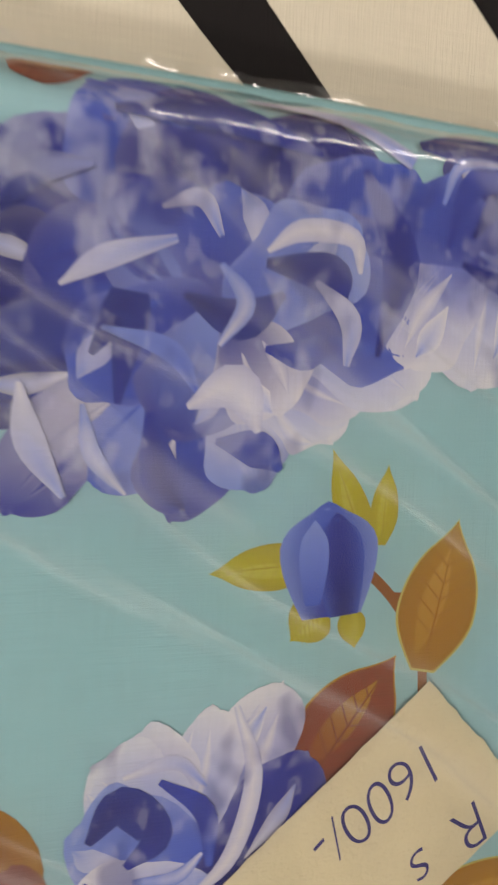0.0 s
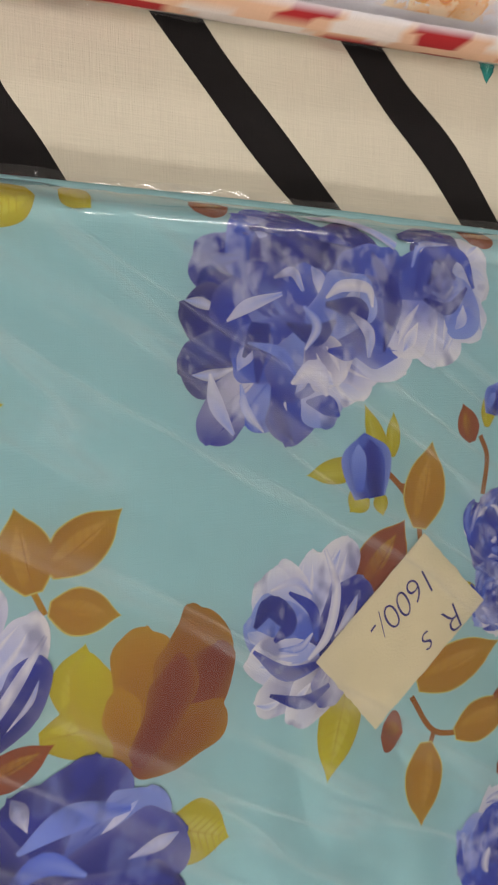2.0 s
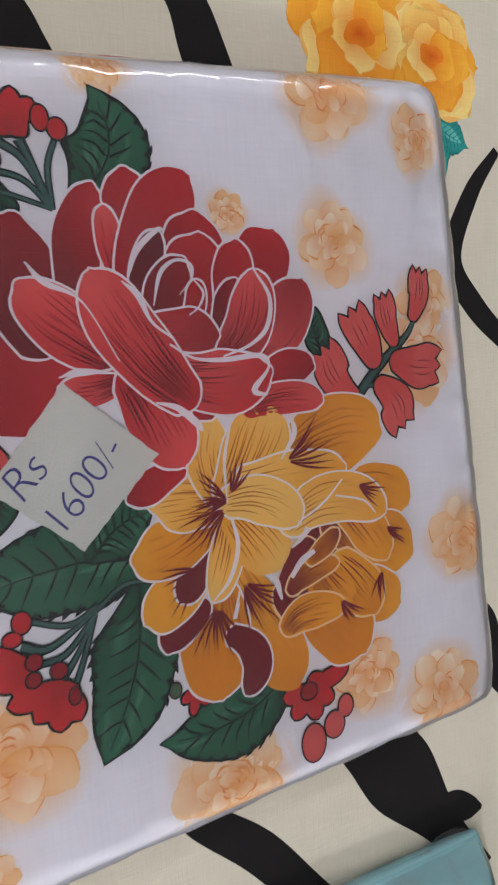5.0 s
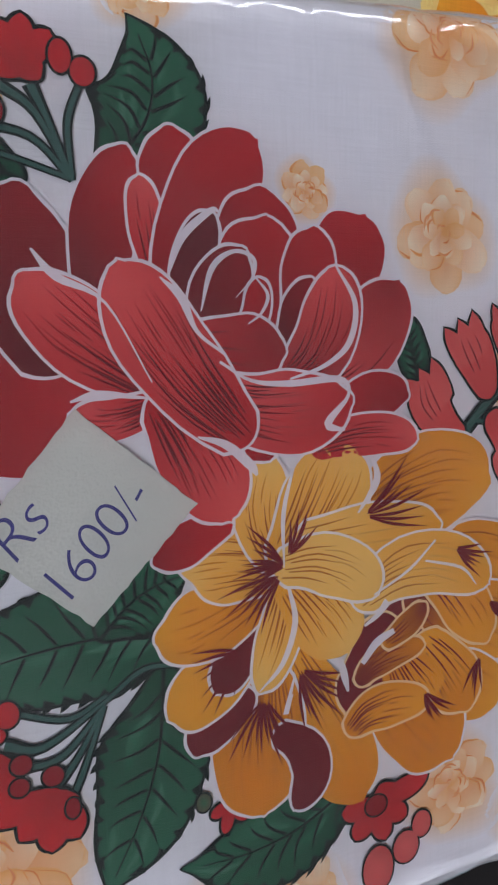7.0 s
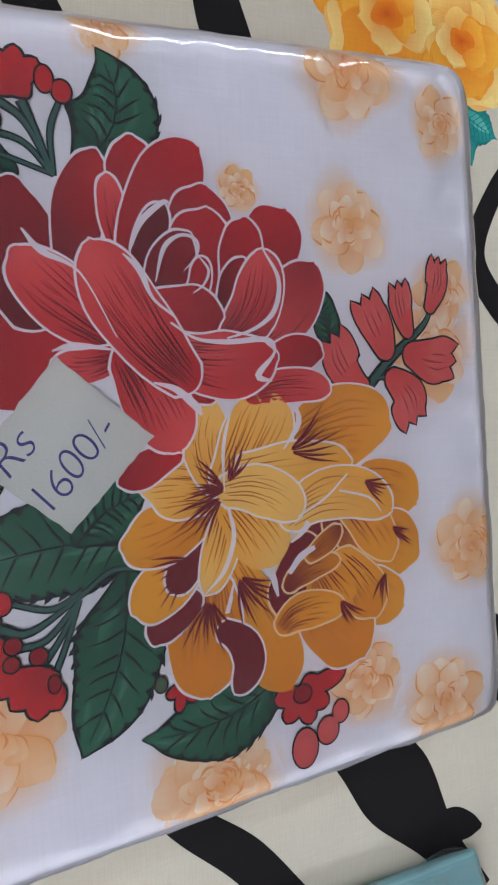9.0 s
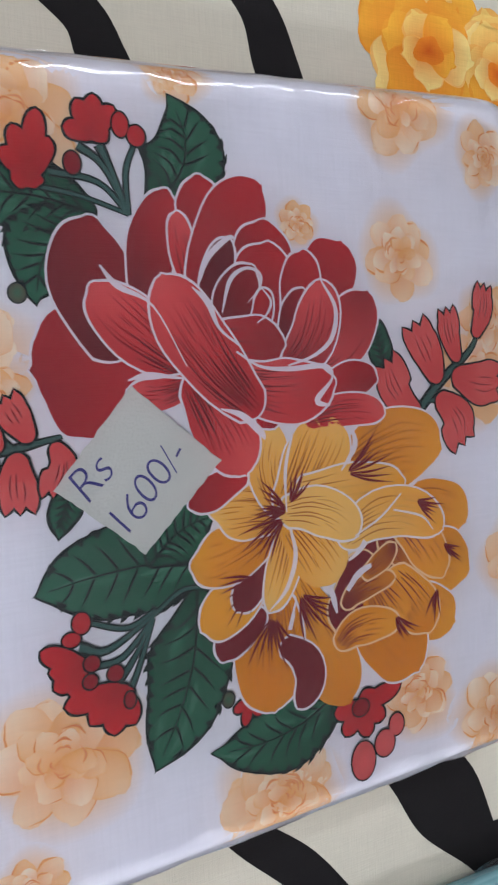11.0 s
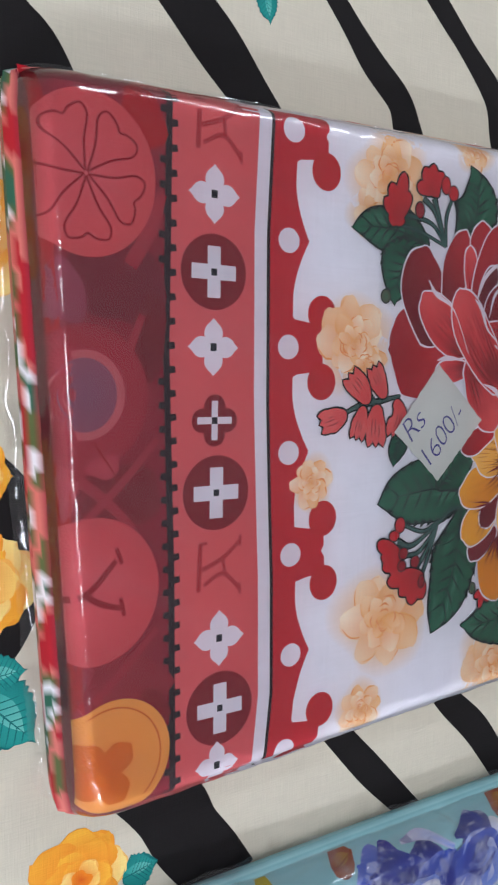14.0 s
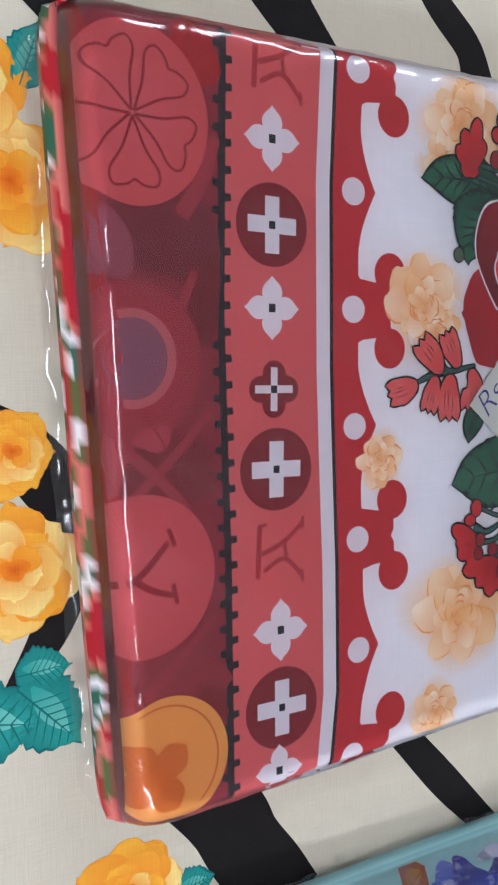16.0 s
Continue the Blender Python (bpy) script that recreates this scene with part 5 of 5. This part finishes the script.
PEONY = [((95.4, -327.9, 66, -313.6, 49.5, -302.1, 33.3), NAVY, INDIGO),
    ((95.4, -327.9, 80, -304.6, 67, -289.1, 35.8), NAVY, BLUE),
    ((99.5, -328.1, 94.1, -305, 92.8, -284.3, 40.4), NAVY, INDIGO),
    ((103.7, -328.3, 117.1, -309, 126.5, -288.5, 40.2), INDIGO, NAVY),
    ((107.9, -328.6, 130, -316.2, 146.3, -299.7, 35.3), INDIGO, BLUE),
    ((107.8, -331.9, 134.1, -330, 155, -320.7, 35.7), BLUE, INDIGO),
    ((86.8, -340.4, 59.5, -333.8, 41.5, -327.4, 27.8), INDIGO, NAVY),
    ((86.5, -346.9, 58.8, -351.1, 39.7, -354.4, 27.9), BLUE, NAVY),
    ((86.4, -350.2, 63.9, -367.5, 50.7, -384.5, 21.9), MILK, INDIGO),
    ((90.5, -350.5, 77.7, -368.9, 69.4, -377.1, 20.2), PERI, BLUE),
    ((94.6, -350.8, 91.8, -370.4, 88.4, -386.6, 24.5), BLUE, INDIGO),
    ((102.9, -351.5, 106.6, -368.6, 110.5, -379.1, 22.9), MILK, PERI),
    ((107.3, -348.5, 122, -359.9, 128.5, -367.3, 21.9), PERI, MILK)]
PEONY_HEART = [((107.4, -345.2, 124.6, -349.9, 137.8, -358.5, 24.3), BLUE, MILK),
    ((111.8, -338.8, 138.1, -347.5, 150.8, -356.1, 24), PERI, MILK),
    ((112, -335.5, 136.1, -337, 153, -341.6, 31.8), INDIGO, BLUE),
    ((91.1, -334.2, 69.2, -331.2, 55.7, -335.1, 29.8), BLUE, INDIGO),
    ((95.2, -334.4, 83.4, -322.4, 72, -310.7, 29), PERI, INDIGO),
    ((99.3, -334.7, 99.8, -321.5, 98.1, -308.4, 29.7), INDIGO, BLUE),
    ((103.5, -334.9, 121, -322.6, 130.1, -312.8, 29.3), BLUE, PERI),
    ((95, -337.7, 78.5, -346.3, 66.2, -358.1, 27.5), INDIGO, BLUE),
    ((97, -341.1, 92.4, -354, 85.8, -366.5, 25.9), PERI, INDIGO),
    ((103.3, -341.6, 109.3, -352, 114.6, -360.9, 25.1), INDIGO, MILK)]
PEONY_STROKES = [([(61.4, -333.9, 1), (71.3, -327.2, 5.7), (87.4, -321.6, 1.8)], MILK, PERI),
    ([(83.6, -315, 1.1), (92.7, -312.1, 4.4), (97.7, -320.1, 1.5)], MILK, PERI),
    ([(109, -322.6, 1.1), (117.7, -317, 5.4), (130.9, -317.6, 4.7), (133.3, -325.9, 1.2)], MILK, MILK),
    ([(97.9, -326.4, 1.5), (104.3, -335, 4.9), (98.1, -345.2, 1.5)], PERI, MILK),
    ([(121.7, -328.7, 1.5), (131.2, -337.4, 5.9), (130.8, -348.6, 1.6)], MILK, PERI),
    ([(70.7, -342.5, 1.1), (86.5, -346.9, 5.1), (93.6, -356.7, 1.1)], PERI, BLUE),
    ([(91, -359.8, 1.5), (102.8, -354.8, 11.3), (108.8, -365.4, 1.9)], MILK, MILK),
    ([(53.3, -355.4, 1.4), (55.9, -368.3, 7), (63.4, -380.9, 1.4)], MILK, PERI),
    ([(67, -359.8, 1.1), (69.6, -371.3, 4.3), (77.2, -380.3, 1.1)], PERI, MILK)]
PEONY_FOLDS = [([(68.6, -348.7, 1.4), (76.9, -337.1, 10.1), (74.8, -359.6, 1.4)], NAVY, INDIGO),
    ([(89.4, -334.1, 1.5), (103.3, -338.9, 9.8), (113.8, -332.2, 1.5)], NAVY, INDIGO),
    ([(108.9, -325.3, 2.3), (125.3, -326.8, 10.1), (129.5, -333.2, 1.6)], NAVY, INDIGO),
    ([(133.2, -301.1, 2), (144.3, -322, 10.5), (139.1, -345.8, 1.6)], INDIGO, NAVY),
    ([(82, -361.2, 1.8), (85.5, -376.3, 9.6), (91.3, -384.3, 1.5)], INDIGO, NAVY),
    ([(109.5, -345.4, 1.5), (120.3, -346.2, 7.8), (124.9, -339.7, 1.2)], INDIGO, BLUE),
    ([(98.2, -367.7, 1.5), (108.7, -369.5, 9.2), (115, -374.5, 1.6)], INDIGO, BLUE),
    ([(72.6, -294.9, 1.8), (96.6, -292.7, 8.8), (121.8, -299.1, 1.5)], NAVY, INDIGO),
    ([(105.1, -286.3, 1.5), (126.5, -287.2, 4.7), (146.4, -297.9, 4)], MILK, PERI),
    ([(48.8, -319.1, 1.4), (56.7, -310.1, 6.9), (68.2, -307.4, 1.4)], NAVY, BLUE)]
painted_rose(PEONY + PEONY_HEART, PEONY_FOLDS + PEONY_STROKES, 34, WATER, "blue_peony_print")
painted_rose([((171.9, -314.4, 186.9, -304.1, 196.2, -295.3, 25.7), PERI, MILK),
    ((174.3, -314.4, 189.2, -315, 199.8, -319, 26.8), PERI, MILK),
    ((174.2, -318, 186.3, -329.3, 195.3, -338.9, 25.9), BLUE, MILK),
    ((169.4, -317.8, 168.9, -335.5, 167, -353.2, 31.9), PERI, MILK),
    ((167, -317.7, 154.6, -334.7, 147.3, -348.2, 24.6), BLUE, MILK),
    ((172.1, -307.3, 169.9, -296.7, 167.8, -286.1, 29.2), INDIGO, NAVY),
    ((169.5, -314.3, 155.3, -310.3, 146.2, -303.1, 24.5), INDIGO, BLUE),
    ((176.8, -314.5, 183.9, -325.6, 176.2, -336.7, 24), BLUE, PERI)],
    [([(157.5, -317.3, 1.6), (165, -300.1, 7.4), (184.5, -300.5, 6), (191.7, -315.1, 1.7)], INDIGO, BLUE),
    ([(162.1, -321, 1.7), (176.5, -325.2, 5.9), (187.7, -314.9, 1.7)], NAVY, INDIGO),
    ([(164.7, -314.1, 1.7), (172.1, -305.5, 5.9), (180.8, -311.1, 1.7)], NAVY, INDIGO),
    ([(148.8, -292.8, 2.4), (167.7, -291.4, 12.4), (177.4, -289.7, 2.5)], NAVY, INDIGO),
    ([(167, -317.7, 1.2), (174.2, -319.8, 3.4), (179.2, -314.6, 1.3)], PERI, MILK),
    ([(155.4, -306.8, 1.2), (160.4, -296.5, 3.3), (177.2, -295, 1.3)], PERI, MILK)], 72, WATER)
painted_rose([((99, -466.1, 110.5, -447.7, 118.6, -428.3, 22), BLUE, MILK),
    ((94.8, -465.3, 99.6, -449.1, 100.2, -432.8, 19.3), PERI, MILK),
    ((90.6, -464.4, 87.8, -450.2, 85.4, -435.6, 19.6), BLUE, MILK),
    ((98.5, -483.3, 114.3, -465.9, 126, -447.1, 23.9), NAVY, INDIGO),
    ((94.8, -465.3, 80.7, -452.2, 71.6, -445.4, 24.7), PERI, MILK),
    ((94.7, -468.7, 78.2, -465.1, 66.2, -462.5, 30), BLUE, PERI),
    ((98.6, -479.9, 81.8, -479.4, 65.5, -479, 21.2), PERI, MILK),
    ((102.7, -484.3, 83.3, -493.4, 69.7, -495.1, 19), INDIGO, MILK),
    ((107.1, -485.3, 98, -497.1, 84.9, -506.9, 22), NAVY, MILK),
    ((111.5, -482.8, 106.8, -494, 102.1, -503.3, 18.2), MILK, INDIGO)],
    [([(106.6, -433.2, 1.6), (111.7, -451.4, 4.7), (106.6, -471.2, 4.7), (96.4, -481.1, 1.6)], MILK, MILK),
    ([(70.9, -463.5, 1.9), (78.5, -455.1, 9.7), (87.3, -463.7, 8.4), (80, -470.6, 1.9)], NAVY, INDIGO),
    ([(87.8, -450.2, 1.5), (99.3, -459.3, 5.4), (100.9, -473.5, 2)], INDIGO, BLUE),
    ([(69.8, -473.3, 1.5), (85.7, -485.5, 6.9), (104.9, -483, 2)], INDIGO, NAVY),
    ([(77.1, -493.6, 1.5), (93.6, -499.5, 6.2), (106.8, -494, 2)], NAVY, INDIGO),
    ([(78.8, -448.4, 1.5), (91.3, -445.8, 3.8), (99.5, -452.5, 1.2)], MILK, PERI),
    ([(81.9, -474.4, 1.1), (92.4, -475, 3.9), (98.9, -469.6, 1.2)], PERI, MILK)], 36, WATER)
painted_rose([((-57.6, -475.9, -44.5, -453.2, -36.6, -431, 22.6), BLUE, MILK),
    ((-51.9, -480.4, -29.5, -462.6, -19.6, -444, 21.5), PERI, MILK),
    ((-60.4, -472.3, -59.1, -449.7, -58.1, -430.1, 26), BLUE, PERI),
    ((-63.1, -468.7, -76.1, -448.5, -82.3, -436, 25.1), BLUE, PERI),
    ((-66.1, -470.8, -85.1, -460.2, -89.5, -453.5, 24.8), INDIGO, BLUE),
    ((-61, -483.6, -85.7, -471.1, -106, -456.1, 21), BLUE, MILK),
    ((-58.4, -490.2, -86.6, -487.5, -109.4, -479.4, 22.3), INDIGO, MILK),
    ((-55.8, -496.7, -84.7, -502.1, -106.1, -502.2, 23.6), BLUE, MILK),
    ((-49.9, -498.5, -68.2, -510.3, -88.4, -517.8, 25.1), INDIGO, MILK),
    ((-49.9, -498.5, -52, -509.6, -58.3, -516.4, 21.1), BLUE, MILK),
    ((-46.7, -496.5, -27.1, -478.2, -20.4, -460.3, 18.6), NAVY, INDIGO)],
    [([(-82.2, -458.1, 1.7), (-70.1, -441.5, 11.3), (-56.5, -456.1, 9.9), (-66.1, -470.8, 1.7)], INDIGO, BLUE),
    ([(-75.2, -457.1, 1.7), (-66.4, -450.8, 9.7), (-61.2, -460.6, 1.7)], NAVY, INDIGO),
    ([(-51.3, -440.1, 1.2), (-46.3, -458.6, 5.4), (-53.2, -477.1, 1.5)], INDIGO, BLUE),
    ([(-16.2, -453.8, 1.6), (-30.1, -474.4, 4.9), (-43.4, -491.5, 1.8)], MILK, MILK),
    ([(-101.7, -472.1, 1.3), (-81.2, -489.1, 7.3), (-51.1, -493.7, 1.8)], NAVY, INDIGO),
    ([(-97.3, -485.7, 1.4), (-79.5, -507.2, 6.8), (-50.2, -504.3, 6), (-35.9, -495.2, 1.5)], MILK, MILK),
    ([(-73.4, -500, 1.4), (-59.1, -503, 5.3), (-40.7, -498.3, 1.5)], NAVY, INDIGO),
    ([(-103.9, -507.6, 1.6), (-83, -521.1, 8), (-57.1, -521.2, 1.8)], NAVY, INDIGO),
    ([(-85.7, -471.1, 1.4), (-69.5, -481.2, 3.4), (-53.4, -480, 1.2)], PERI, MILK),
    ([(-106.7, -489.7, 1.1), (-95.6, -501.5, 3.3), (-79.7, -512.3, 1.1)], PERI, BLUE)], 36, WATER)
painted_rose([((-20.8, -547.2, -6.4, -527.1, 1.6, -502.9, 39.7), NAVY, INDIGO),
    ((-17.4, -545.3, 10.6, -535.7, 23.8, -520.5, 30.8), INDIGO, PERI),
    ((-24, -546.1, -26.3, -526.9, -32, -512.9, 35.1), NAVY, INDIGO),
    ((-14.4, -552.6, 17.2, -547.5, 37.8, -541.2, 34.8), NAVY, INDIGO),
    ((-14.7, -558.7, 16.3, -566.7, 36.7, -567.4, 31.5), INDIGO, NAVY),
    ((-30.8, -552.9, -63.6, -532.2, -86.5, -532.7, 32.6), INDIGO, NAVY),
    ((-27.5, -551, -48.3, -525.6, -59.9, -518.8, 27.4), NAVY, INDIGO),
    ((-18.1, -560.6, 1.5, -580.7, 29.8, -598.2, 34.4), BLUE, INDIGO),
    ((-28.1, -563.1, -56.4, -564.5, -85, -556.1, 36.7), INDIGO, NAVY),
    ((-21.7, -565.6, -22.9, -590.1, -23.8, -608.7, 49.4), NAVY, INDIGO)],
    [([(-29.9, -534.8, 1.9), (-9.8, -526, 11.8), (14.5, -527.3, 2.7)], PERI, BLUE),
    ([(-37.1, -550.6, 1.9), (-20.5, -541.1, 9.7), (-4.1, -549.9, 2)], BLUE, PERI),
    ([(-4.7, -562.4, 2), (13.2, -555.9, 9), (31.3, -562.2, 2.2)], NAVY, INDIGO),
    ([(-75.9, -545.2, 1.8), (-55.5, -546.9, 7.9), (-31.1, -558.9, 1.9)], PERI, BLUE),
    ([(8.7, -576.9, 2.1), (19.8, -571.3, 7.1), (26.6, -583.7, 2.2)], PERI, MILK),
    ([(-44.2, -566.2, 1.9), (-21.7, -565.6, 9.8), (-2.1, -582.5, 2)], BLUE, PERI)], 86, WATER_DARK)
blue_rose(203, -434, 20, 22, 71, dark=0.15, layer=30)
blue_rose(206, -466, 20, 20, 72, dark=0.15, layer=34)
blue_rose(210, -598, 34, 36, 73, dark=0.1, layer=30)
blue_rose(238, -512, 20, 24, 74, dark=0.2, layer=30)
blue_rose(290, -400, 34, 34, 91, layer=30)
blue_rose(300, -560, 36, 34, 92, dark=0.2, layer=30)
blue_rose(-70, -590, 30, 24, 93, dark=0.2, layer=30)
for bx, by, tx, ty, w in ((131, -412, 128.5, -382, 27), (-74, -347, -72, -309, 21), (203, -376, 207, -360, 13), (-77, -346, -80, -318, 12)):
    d = Dye(BZ, 22, BLUE_PACK.clip)
    d.petal(bx, by, tx, ty, w, INDIGO, BLUE, c_edge=PERI, root=0.6, blunt=0.5)
    d.petal(bx + w * 0.12, by, tx + w * 0.1, ty - 3, w * 0.5, NAVY, INDIGO, c_edge=BLUE, root=0.6)
    d.petal(bx - w * 0.2, by + 3, tx - w * 0.12, ty - 5, w * 0.3, BLUE, PERI, root=0.5)
    d.done("rosebud_print", BC, "blue rosebud printed on turquoise")

BLUE_PACK.tag([(159.5, -430.5), (195, -467), (130, -518.5), (99.5, -482)], PAPER_CREAM, [("R  s", 177, -464, 215, 19, 0.2), ("1600/-", 161, -445, 215, 18, 0.1)], "torn cream paper price slip")

# ---- the clear bags, laid over the finished cloth ----
RED_PACK.wrap((0.010, 0.006, 0.006, 0.012))
BLUE_PACK.wrap((0.009, 0.008, 0.008, 0.006))
